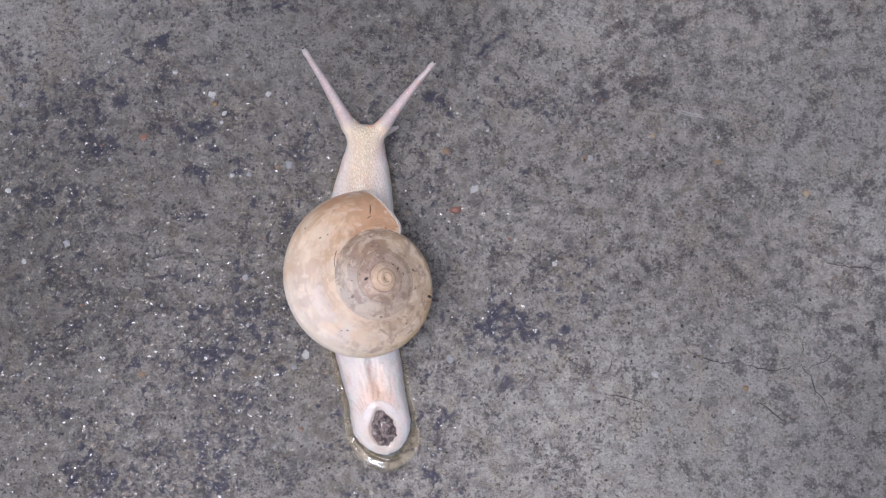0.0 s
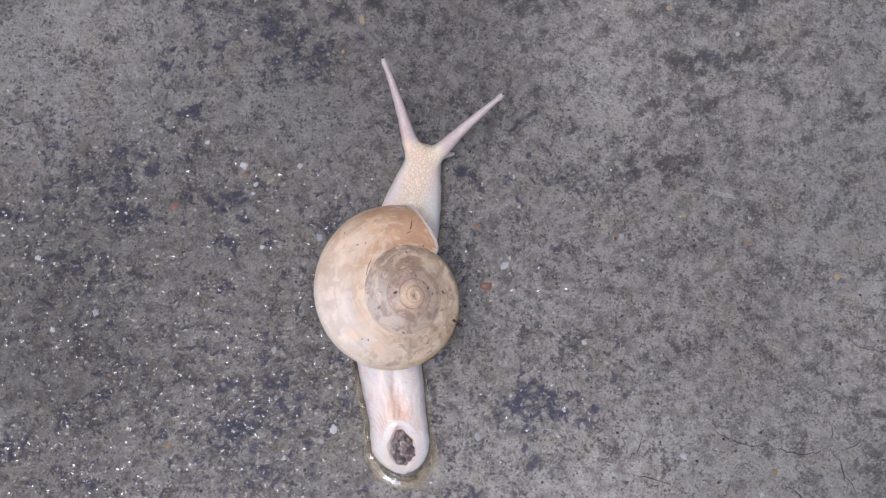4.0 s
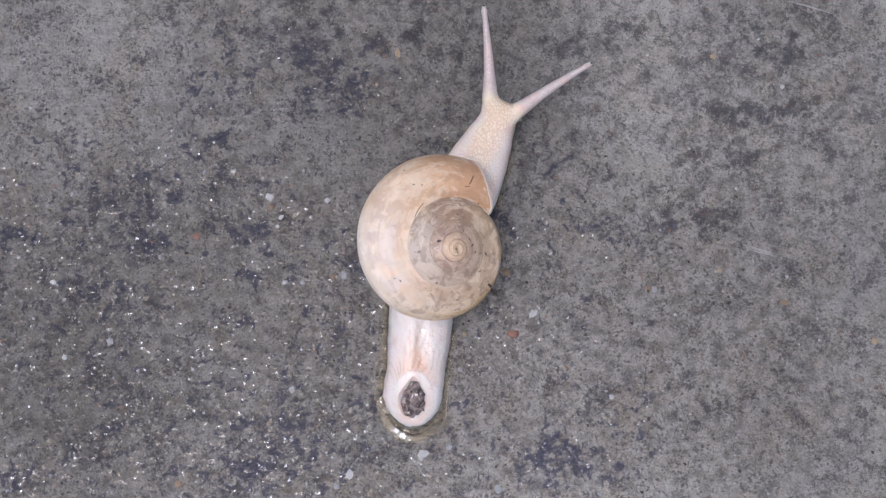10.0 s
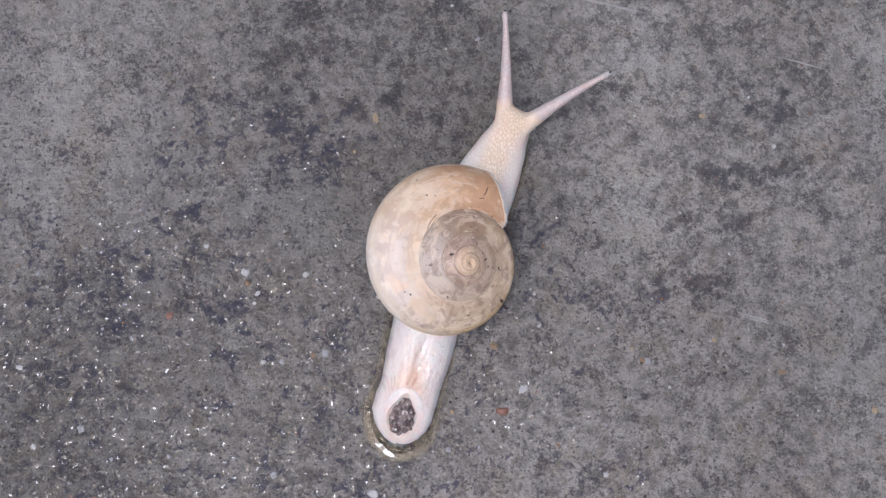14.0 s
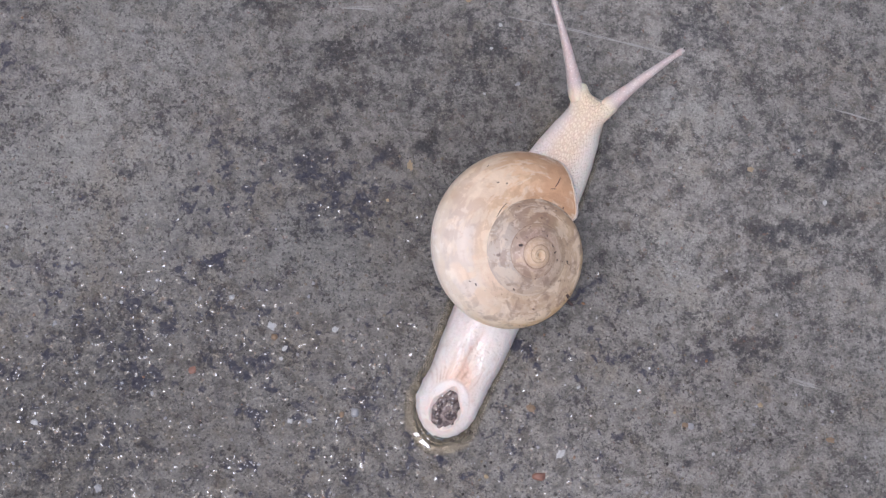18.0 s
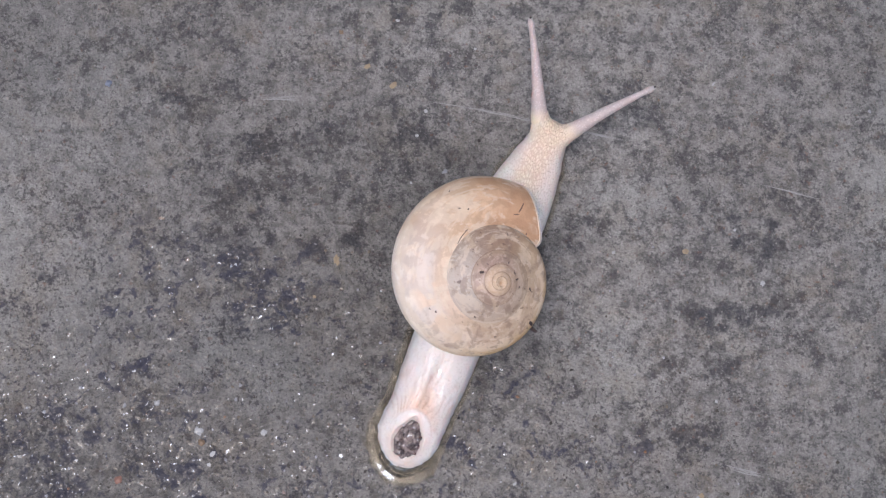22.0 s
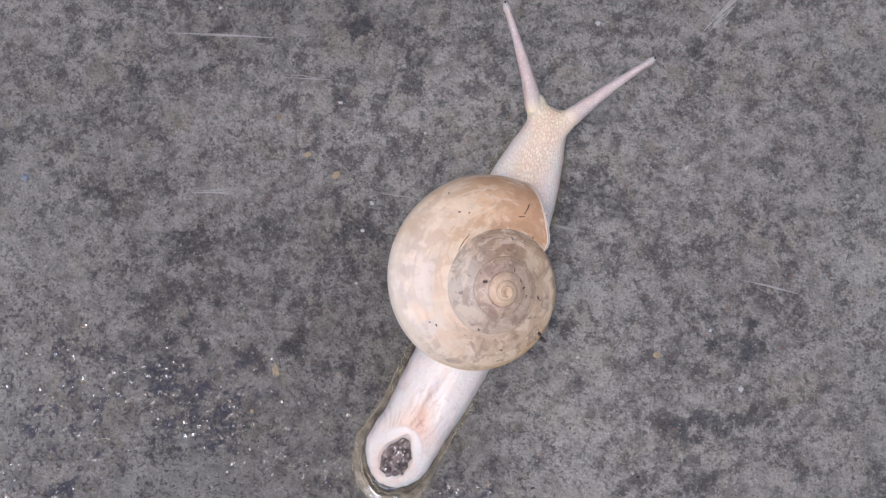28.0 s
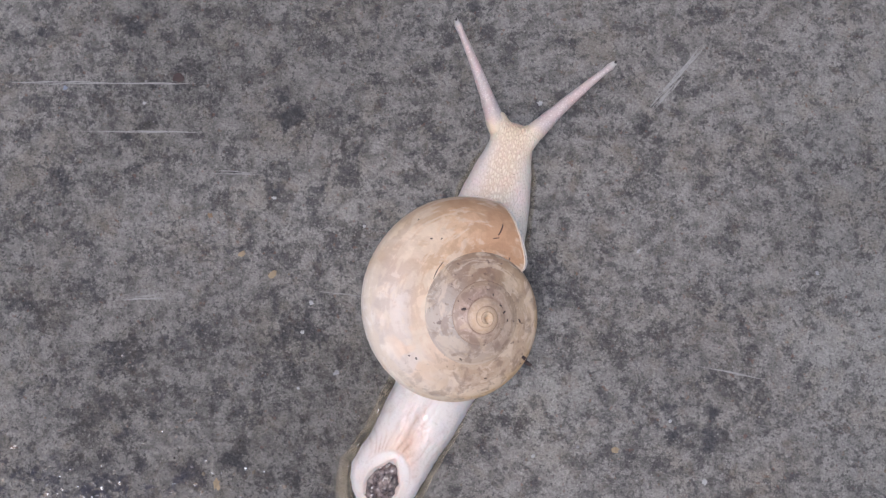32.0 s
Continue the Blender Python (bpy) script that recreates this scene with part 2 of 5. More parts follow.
def flesh_material(name, kind):
    m = Mat(name, 0.36, 0.45)
    if kind == "neck":
        v = m.stretch(1.0, 0.46, 0.8)
        edge = m.cells(25.0, "DISTANCE_TO_EDGE", v)
        groove = m.steps(edge, 0.0, 0.28)
        axis = m.node("ShaderNodeSeparateXYZ")
        m.link(m.coord.outputs[0], axis.inputs[0])
        back = m.steps(m.maths("ABSOLUTE", axis.outputs[0]), 0.40, 0.08)
        skin = m.mix(back, paint(248, 237, 231), paint(250, 234, 214))
        skin = m.mix(m.steps(axis.outputs[1], 2.25, 2.72, 0, 0.55), skin, paint(246, 224, 190))
        col = m.mix(groove, m.mix(m.maths("ADD", 0.12, m.maths("MULTIPLY", back, 0.32)), skin, paint(184, 142, 108)), skin)
        m.put("Base Color", m.mix(m.noise(4, 3), col, m.mix(0.25, col, (0.80, 0.74, 0.72))))
        low = m.bump(groove, 0.60, 0.0005)
        m.bump(m.noise(40, 2), 0.3, 0.0002, low)
        m.put("Coat Weight", 0.3)
        m.put("Coat Roughness", 0.22)
    elif kind == "tail":
        back, length, crease = m.attr("back"), m.attr("along"), m.attr("fan")
        skin = m.mix(m.noise(2.2, 3), paint(219, 214, 214), paint(231, 225, 222))
        tan = m.maths("MULTIPLY", m.steps(length, 0.25, 0.9), back)
        skin = m.mix(m.maths("MULTIPLY", tan, 0.72), skin, paint(220, 182, 156))
        skin = m.mix(m.maths("MULTIPLY", m.attr("margin"), 0.5), skin, paint(206, 206, 216))
        skin = m.mix(m.maths("MULTIPLY", m.attr("rim"), 0.50), skin, paint(210, 187, 174))
        # fine flecks, and tan creases
        skin = m.mix(m.steps(m.noise(16, 3), 0.56, 0.70, 0, 0.35), skin, paint(196, 182, 178))
        m.put("Base Color", m.mix(m.maths("MULTIPLY", crease, m.maths("ADD", 0.45, m.maths("MULTIPLY", back, 0.50))), skin, paint(160, 112, 80)))
        low = m.bump(m.cells(17), 0.22, 0.0003)
        m.bump(m.noise(9, 3), 0.45, 0.0006, low)
        m.put("Roughness", 0.30)
        m.put("Coat Weight", m.steps(m.noise(3.5, 2), 0.45, 0.65, 0.05, 0.7))
        m.put("Coat Roughness", 0.10)
    else:
        grains = m.cells(32)
        skin = m.mix(m.noise(6, 3), paint(182, 168, 168), paint(206, 192, 190))
        tip = m.attr("along")
        col = m.mix(m.steps(grains, 0.45, 0.12, 0, 0.6), m.mix(m.maths("MULTIPLY", tip, 0.4), skin, paint(180, 171, 173)), paint(236, 228, 228))
        col = m.mix(m.steps(tip, 0.24, 0.06), col, paint(240, 220, 196))
        m.put("Base Color", m.mix(m.steps(tip, 0.94, 0.98), col, paint(190, 186, 186)))
        m.put("Coat Weight", 0.4)
        m.put("Coat Roughness", 0.15)
        m.bump(grains, 0.5, 0.0003)
    m.put("Subsurface Weight", 0.55)
    m.put("Subsurface Radius", (0.0022, 0.0013, 0.0010))
    m.put("Subsurface Scale", 1.0)
    return m.mat


def shell_material():
    m = Mat("snail_shell", 0.38, 0.5)
    turn, across, band = m.attr("turn"), m.attr("across"), m.attr("band")
    wob = m.maths("ADD", turn, m.maths("MULTIPLY", m.maths("SUBTRACT", m.noise(1.6, 3), 0.5), 0.05))
    # tan at the mouth, milky white on the flank, ochre behind, grey-brown spire, paler tan at the tip
    # near-white outer stops also paint a lit rim; dark brown ones, pigment and shade
    inner = m.ramp(wob, [(at, paint(*c)) for at, c in (
        (0.00, (209, 183, 154)), (0.30, (207, 179, 152)), (0.42, (193, 169, 149)), (0.50, (180, 156, 144)), (0.565, (184, 159, 144)), (0.61, (189, 167, 147)),
        (0.65, (183, 163, 147)), (0.68, (181, 166, 153)), (0.715, (182, 172, 163)), (0.74, (177, 164, 153)), (0.765, (163, 143, 127)), (0.785, (157, 131, 111)),
        (0.805, (171, 147, 122)), (0.83, (187, 165, 141)), (0.85, (193, 172, 149)), (0.875, (191, 170, 148)), (0.895, (198, 178, 155)), (0.915, (219, 196, 174)),
        (0.935, (228, 204, 183)), (0.955, (230, 206, 180)), (0.97, (224, 196, 166)), (0.985, (217, 184, 152)), (1.0, (200, 160, 127)))])
    outer = m.ramp(wob, [(at, paint(*c)) for at, c in (
        (0.00, (202, 173, 142)), (0.42, (179, 155, 135)), (0.50, (168, 148, 134)), (0.565, (167, 144, 122)), (0.61, (168, 145, 122)), (0.65, (186, 166, 146)),
        (0.68, (187, 170, 154)), (0.715, (186, 172, 161)), (0.74, (172, 160, 147)), (0.765, (145, 120, 98)), (0.785, (154, 131, 110)), (0.805, (166, 143, 116)),
        (0.83, (194, 165, 124)), (0.85, (206, 171, 119)), (0.875, (216, 180, 124)), (0.895, (226, 198, 154)), (0.915, (249, 237, 222)), (0.935, (252, 244, 235)),
        (0.955, (249, 236, 221)), (0.97, (228, 203, 174)), (0.985, (213, 180, 147)), (1.0, (196, 156, 122)))])
    col = m.mix(m.steps(band, 0.32, 0.82), inner, outer)
    # milky patches on the flank, between the seam and the edge
    young = m.maths("MULTIPLY", m.steps(turn, 0.870, 0.925), m.steps(turn, 0.975, 0.950))
    flow = m.node("ShaderNodeCombineXYZ")
    m.link(m.maths("MULTIPLY", turn, 60.0), flow.inputs[0])
    m.link(m.maths("MULTIPLY", across, 9.0), flow.inputs[1])
    marble = m.noise(1.0, 4, 0.6, 0.8, flow.outputs[0])
    belt = m.maths("MULTIPLY", m.steps(band, 0.10, 0.28), m.steps(band, 0.86, 0.66))
    milky = m.maths("MULTIPLY", m.maths("MULTIPLY", young, belt), m.steps(m.noise(2.4, 3, 0.5, 0.4), 0.33, 0.48))
    col = m.mix(m.maths("MULTIPLY", milky, 0.88), col, paint(218, 206, 197))
    # brown marbling, drawn out along the growth of the shell
    long_ = m.node("ShaderNodeCombineXYZ")
    m.link(m.maths("MULTIPLY", turn, 30.0), long_.inputs[0])
    m.link(m.maths("MULTIPLY", across, 8.0), long_.inputs[1])
    drawn = m.maths("ADD", m.maths("MULTIPLY", m.noise(1.0, 5, 0.66, 1.1, long_.outputs[0]), 0.5), m.maths("MULTIPLY", m.noise(4.2, 4, 0.58, 0.6), 0.5))
    streak = m.maths("MULTIPLY", m.steps(drawn, 0.46, 0.53), m.maths("MULTIPLY", m.steps(turn, 0.80, 0.90, 0.20, 0.66), m.steps(m.maths("ABSOLUTE", m.maths("SUBTRACT", turn, 0.925)), 0.0, 0.04, 0.35, 1.0)))
    col = m.mix(m.maths("MULTIPLY", streak, m.steps(band, 0.98, 0.75, 0.35, 1.0)), col, m.mix(0.46, col, paint(158, 120, 90)))
    pale = m.maths("MULTIPLY", m.steps(marble, 0.49, 0.57), m.steps(turn, 0.55, 0.90, 0.35, 0.72))
    col = m.mix(pale, col, m.mix(0.7, col, paint(228, 212, 192)))
    # blots seen through the older whorls and behind
    old = m.maths("MULTIPLY", m.steps(turn, 0.935, 0.89), m.steps(turn, 0.30, 0.42))
    blots = m.maths("MULTIPLY", m.steps(m.noise(4.4, 5, 0.6, 0.5), 0.51, 0.60), m.maths("MULTIPLY", old, m.steps(band, 0.96, 0.78, 0.25, 1.0)))
    col = m.mix(m.maths("MULTIPLY", blots, 0.56), col, paint(136, 114, 101))
    chips = m.maths("MULTIPLY", m.steps(m.noise(3.4, 3, 0.55, 0.6), 0.56, 0.64), old)
    col = m.mix(m.maths("MULTIPLY", chips, 0.40), col, paint(212, 190, 162))
    tiny = m.maths("MULTIPLY", m.steps(m.noise(11, 3, 0.6, 0.4), 0.635, 0.70), old)
    col = m.mix(m.maths("MULTIPLY", tiny, 0.7), col, paint(92, 72, 68))
    # growth lines run across the whorl
    comb = m.node("ShaderNodeCombineXYZ")
    m.link(m.maths("MULTIPLY", turn, 260.0), comb.inputs[0])
    m.link(m.maths("MULTIPLY", across, 2.0), comb.inputs[1])
    growth = m.noise(1.0, 3, 0.6, 0.3, comb.outputs[0])
    col = m.mix(m.steps(growth, 0.48, 0.78, 0, 0.08), col, paint(150, 118, 92))
    # the seam between the whorls
    col = m.mix(m.maths("MULTIPLY", m.attr("seam"), m.steps(m.noise(6, 2), 0.35, 0.6, 0.5, 0.9)), col, paint(112, 78, 62))
    m.put("Base Color", col)
    m.bump(growth, 0.2, 0.0003, m.bump(m.noise(9, 4), 0.22, 0.0007))
    m.put("Roughness", m.steps(m.noise(5, 3), 0.35, 0.65, 0.38, 0.58))
    m.put("Coat Weight", m.steps(m.noise(7, 3), 0.50, 0.66, 0.02, 0.22))
    m.put("Coat Roughness", 0.18)
    m.put("Subsurface Weight", 0.08)
    m.put("Subsurface Radius", (0.0030, 0.0019, 0.0013))
    m.put("Subsurface Scale", 1.0)
    return m.mat


def plain(name, col, rough=0.5, spec=0.5, coat=0.0):
    m = Mat(name, rough, spec)
    m.put("Base Color", m.mix(m.noise(12, 4), tuple(c * 0.75 for c in col), tuple(min(1, c * 1.2) for c in col)))
    m.bump(m.noise(25, 3), 0.3, 0.0003)
    m.put("Coat Weight", coat)
    return m.mat


def gland_material():
    m = Mat("dark_wet_gland", 0.10, 0.7)
    a = m.mix(m.steps(m.noise(7, 4, 0.6, 0.5), 0.38, 0.62), (0.060, 0.043, 0.046), (0.22, 0.168, 0.162))
    m.put("Base Color", m.mix(m.steps(m.noise(11, 3), 0.60, 0.70, 0, 0.5), a, (0.34, 0.29, 0.27)))
    m.bump(m.noise(16, 3), 0.6, 0.0005)
    m.put("Coat Weight", 0.8)
    return m.mat


def slime_material():
    """Clear slime: a see-through film with an olive tint and a sharp wet gloss."""
    m = Mat("clear_slime", 0.06)
    clear, gloss, both, fres = (m.node("ShaderNode" + k) for k in ("BsdfTransparent", "BsdfGlossy", "MixShader", "Fresnel"))
    tint = m.mix(m.steps(m.noise(5, 4), 0.35, 0.65), (0.60, 0.55, 0.43), (0.84, 0.79, 0.68))
    tint = m.mix(m.steps(m.attr("edge"), 0.02, 0.62), tint, (0.87, 0.83, 0.73))
    tint = m.mix(m.steps(m.attr("edge"), 0.62, 1.0), tint, (1.0, 1.0, 1.0))
    m.link(tint, clear.inputs[0])
    gloss.inputs["Roughness"].default_value = 0.05
    fres.inputs[0].default_value = 1.58
    bump = m.bump(m.noise(8.0, 2), 0.03, 0.0005, m.bump(m.noise(3.2, 2), 0.06, 0.0008))
    m.link(bump, gloss.inputs["Normal"])
    m.link(m.maths("MULTIPLY", fres.outputs[0], m.steps(m.attr("edge"), 0.60, 0.95, 1.0, 0.0)), both.inputs[0])
    m.link(clear.outputs[0], both.inputs[1])
    m.link(gloss.outputs[0], both.inputs[2])
    m.link(both.outputs[0], m.nodes["Material Output"].inputs["Surface"])
    return m.mat


MAT = {
    "concrete": concrete_material(), "neck": flesh_material("pale_neck_skin", "neck"), "tail": flesh_material("pale_tail_skin", "tail"),
    "tentacle": flesh_material("pinkish_tentacle_skin", "tentacle"), "shell": shell_material(), "slime": slime_material(), "grit": grit_material(),
    "lip": plain("tan_shell_lip", (0.66, 0.55, 0.45), 0.35), "eye": plain("dark_eye", (0.045, 0.04, 0.045), 0.2),
    "pit": gland_material(), "twig": plain("dark_plant_bit", (0.055, 0.035, 0.035), 0.6),
    "white": stone_material("whitish_stone", (0.44, 0.45, 0.46)), "grey": stone_material("grey_stone", (0.30, 0.31, 0.33)),
    "red": stone_material("brick_red_stone", (0.24, 0.12, 0.09)), "orange": stone_material("orange_stone", (0.23, 0.16, 0.105)),
    "tan": stone_material("tan_stone", (0.36, 0.28, 0.18)), "blue": stone_material("bluish_stone", (0.22, 0.26, 0.34)),
    "scuff": plain("pale_scuff", (0.33, 0.33, 0.325), 0.8), "crack": plain("dark_crack_fill", (0.045, 0.045, 0.05), 0.9),
}


# ---- mesh helpers ----
def mesh_from(name, verts, faces, material, smooth=True, **fields):
    """A mesh in metres from vertices in centimetres; fields: one float a vertex for the materials."""
    me = bpy.data.meshes.new(name)
    me.from_pydata([tuple(c * CM for c in v) for v in verts], [], faces)
    for key, values in fields.items():
        me.attributes.new(key, "FLOAT", "POINT").data.foreach_set("value", [float(v) for v in values])
    me.materials.append(material)
    if smooth:
        me.polygons.foreach_set("use_smooth", [True] * len(me.polygons))
    me.update()
    return me


def part(name, me, parent, label=""):
    ob = new(name, me)
    ob.parent = parent
    return tagged(ob, label) if label else ob


def grid_faces(rows, cols, wrap=False):
    last = cols if wrap else cols - 1
    return [(r * cols + c, r * cols + (c + 1) % cols, (r + 1) * cols + (c + 1) % cols, (r + 1) * cols + c) for r in range(rows - 1) for c in range(last)]


def between(x, table):
    """Smooth value from rows of (x, value)."""
    if x <= table[0][0]:
        return table[0][1]
    for (a, u), (b, v) in zip(table, table[1:]):
        if x <= b:
            k = (x - a) / (b - a)
            k = k * k * (3 - 2 * k) * 0.5 + k * 0.5
            return u + (v - u) * k
    return table[-1][1]


# ---- the concrete ground ----
def rough(x, y):
    """Height of the concrete in centimetres."""
    return 0.020 * noise.noise((x * 0.8, y * 0.8, 3.1)) + 0.012 * noise.noise((x * 2.7, y * 2.7, 7.7)) + 0.006 * noise.noise((x * 7.0, y * 7.0, 1.3)) - 0.02


# dark stains, from the start of the way to its end: x, y, half-width, half-height, strength
STAINS_FIRST = [(-6.7, -4.4, 0.42, 0.21, 0.74), (-4.7, -4.4, 0.52, 0.21, 0.74), (-0.5, -4.3, 0.10, 0.30, 0.85), (-7.3, -4.1, 0.30, 0.20, 0.85), (7.5, -3.9, 0.41, 0.21, 0.46), (-4.1, -3.5, 0.50, 0.10, 0.85), (6.7, -3.5, 0.50, 0.30, 0.45), (-0.3, -3.2, 0.31, 0.21, 0.64), (-7.6, -3.0, 0.30, 0.20, 0.85), (-8.3, -2.8, 0.10, 0.10, 0.85), (-5.8, -2.8, 0.20, 0.10, 0.85), (1.3, -2.8, 0.30, 0.10, 0.85), (-9.3, -2.3, 0.30, 0.20, 0.85), (1.9, -2.3, 0.42, 0.21, 0.46), (0.9, -2.2, 0.53, 0.21, 0.55), (-4.6, -1.9, 0.60, 0.40, 0.85), (8.1, -1.9, 0.30, 0.20, 0.85), (2.1, -1.9, 0.21, 0.21, 0.74)]
STAINS_SECOND = [(-8.2, -1.7, 0.32, 0.16, 0.46), (0.6, -1.7, 0.43, 0.16, 0.74), (5.0, -1.6, 0.20, 0.10, 0.85), (1.3, -1.5, 0.60, 0.30, 0.85), (-7.5, -1.4, 0.40, 0.20, 0.85), (-3.9, -1.3, 0.31, 0.21, 0.64), (-4.3, -1.1, 0.32, 0.27, 0.64), (-4.6, -0.8, 0.42, 0.26, 0.64), (-2.5, -0.7, 0.31, 0.26, 0.55), (5.0, -0.3, 0.30, 0.20, 0.85), (-7.8, -0.1, 0.28, 0.16, 0.64), (-5.9, 0.1, 0.16, 0.16, 0.55), (-3.2, 0.6, 0.22, 0.11, 0.55), (-5.1, 1.0, 0.30, 0.20, 0.85), (-7.5, 1.3, 0.20, 0.20, 0.85), (-5.0, 1.7, 0.30, 0.20, 0.85), (-10.0, 1.8, 0.50, 0.20, 0.85), (2.7, 2.0, 0.20, 0.20, 0.85)]
STAINS_THIRD = [(-9.7, 2.4, 0.70, 0.20, 0.85), (-9.0, 2.5, 0.50, 0.20, 0.85), (-6.0, 2.5, 0.19, 0.11, 0.55), (-5.1, 2.7, 0.50, 0.30, 0.70), (-7.1, 2.7, 0.20, 0.30, 0.85), (0.6, 2.9, 0.32, 0.17, 0.46), (-0.1, 3.0, 0.28, 0.23, 0.55), (-7.1, 3.1, 0.30, 0.30, 0.85), (3.2, 3.2, 0.20, 0.20, 0.85), (4.1, 3.2, 0.40, 0.20, 0.85), (-7.8, 3.3, 0.22, 0.22, 0.64), (-5.7, 3.4, 0.32, 0.22, 0.46), (4.7, 3.6, 0.32, 0.28, 0.55), (4.4, 4.0, 0.29, 0.29, 0.46), (8.3, 4.1, 0.20, 0.30, 0.60), (2.0, 4.1, 0.43, 0.22, 0.46), (1.2, 4.3, 0.20, 0.20, 0.74), (-5.9, 4.4, 0.20, 0.20, 0.85)]
STAINS_FOURTH = [(3.8, 4.4, 0.60, 0.40, 0.50), (1.0, 4.5, 0.88, 0.46, 0.55), (7.9, 4.6, 0.20, 0.20, 0.85), (4.7, 4.6, 0.44, 0.34, 0.64), (3.1, 4.9, 0.25, 0.20, 0.64), (1.2, 5.0, 0.66, 0.28, 0.55), (4.4, 5.3, 0.50, 0.40, 0.85), (-9.6, 5.3, 0.10, 0.10, 0.85), (-3.7, 5.4, 0.66, 0.46, 0.55), (5.3, 5.5, 0.40, 0.20, 0.85), (4.8, 5.5, 0.60, 0.30, 0.80), (-6.2, 5.5, 0.54, 0.28, 0.46), (-10.9, 5.5, 0.22, 0.13, 0.55), (5.8, 5.7, 0.40, 0.20, 0.85), (2.1, 5.7, 0.40, 0.20, 0.70), (1.1, 5.7, 0.18, 0.18, 0.64), (-3.1, 5.8, 0.44, 0.57, 0.64), (-8.2, 5.8, 0.25, 0.15, 0.64)]
STAINS_FIFTH = [(-0.9, 5.9, 0.37, 0.18, 0.55), (-6.5, 5.9, 0.11, 0.15, 0.64), (-5.1, 6.0, 0.59, 0.30, 0.46), (-3.5, 6.1, 0.49, 0.30, 0.55), (-7.5, 6.1, 0.11, 0.15, 0.74), (-2.1, 6.1, 0.25, 0.20, 0.74), (-5.6, 6.5, 0.20, 0.30, 0.85), (5.7, 6.7, 0.40, 0.40, 0.85), (-2.7, 6.7, 0.20, 0.30, 0.85), (1.1, 6.7, 0.40, 0.50, 0.85), (-1.2, 6.7, 0.37, 0.56, 0.55), (-4.2, 6.8, 0.66, 0.58, 0.74), (4.9, 7.0, 0.30, 0.20, 0.85), (-1.9, 7.0, 0.20, 0.60, 0.85), (-6.8, 7.0, 0.28, 0.23, 0.64), (2.2, 7.0, 0.66, 0.47, 0.55), (-0.6, 7.4, 0.20, 0.30, 0.70), (6.4, 7.4, 0.33, 0.34, 0.55)]
STAINS_SIXTH = [(-4.3, 7.6, 0.55, 0.28, 0.55), (-2.9, 7.8, 0.68, 0.34, 0.55), (-4.0, 7.8, 0.40, 0.42, 0.74), (-3.4, 8.0, 0.55, 0.38, 0.64), (-0.5, 8.0, 0.26, 0.34, 0.64), (-2.1, 8.1, 0.43, 0.34, 0.55), (-5.1, 8.2, 0.60, 0.16, 0.64), (-1.8, 8.5, 0.40, 0.27, 0.64), (-0.9, 8.5, 0.30, 0.42, 0.64), (-4.4, 8.6, 0.50, 0.30, 0.60), (-1.5, 8.6, 0.26, 0.35, 0.46), (3.1, 8.7, 0.22, 0.17, 0.64), (-3.3, 8.7, 0.52, 0.35, 0.74), (-1.1, 8.7, 0.35, 0.35, 0.46), (6.3, 8.8, 0.20, 0.20, 0.70), (-2.5, 8.8, 0.34, 0.27, 0.64), (-3.7, 8.9, 0.47, 0.19, 0.74), (3.6, 9.1, 0.30, 0.30, 0.60)]
STAINS_SEVENTH = [(-5.1, 9.3, 0.52, 0.44, 0.64), (3.0, 9.3, 0.61, 0.43, 0.64), (-1.2, 9.4, 0.15, 0.65, 0.64), (4.3, 9.7, 0.28, 0.19, 0.46), (-4.4, 9.7, 0.35, 0.18, 0.55), (-0.6, 10.1, 0.38, 0.19, 0.55), (-5.6, 10.5, 0.24, 0.19, 0.55), (-0.2, 10.5, 0.38, 0.39, 0.64), (-6.5, 10.9, 0.40, 0.40, 0.60), (-0.3, 11.1, 0.20, 0.30, 0.85), (-1.1, 11.3, 0.20, 0.40, 0.85), (1.1, 11.4, 0.20, 0.60, 0.70), (0.2, 11.5, 0.28, 0.59, 0.55), (-3.4, 11.7, 0.30, 0.20, 0.85), (5.2, 12.0, 0.40, 0.30, 0.85), (0.2, 12.1, 0.27, 0.55, 0.74), (-3.4, 12.3, 0.40, 0.30, 0.85), (-0.8, 12.5, 0.30, 0.20, 0.85)]
STAINS_EIGHTH = [(-2.0, 12.8, 0.27, 0.47, 0.55), (3.5, 12.9, 0.27, 0.19, 0.46), (-3.0, 13.0, 0.36, 0.14, 0.74), (1.0, 13.4, 0.36, 0.37, 0.46), (-3.3, 13.6, 0.27, 0.28, 0.64), (0.4, 13.8, 0.27, 0.37, 0.55), (-1.0, 14.0, 0.45, 0.19, 0.55), (-5.0, 14.1, 0.36, 0.28, 0.55), (-2.2, 14.1, 0.54, 0.28, 0.74), (-3.2, 14.2, 0.36, 0.28, 0.83)]
STAINS = STAINS_FIRST + STAINS_SECOND + STAINS_THIRD + STAINS_FOURTH + STAINS_FIFTH + STAINS_SIXTH + STAINS_SEVENTH + STAINS_EIGHTH


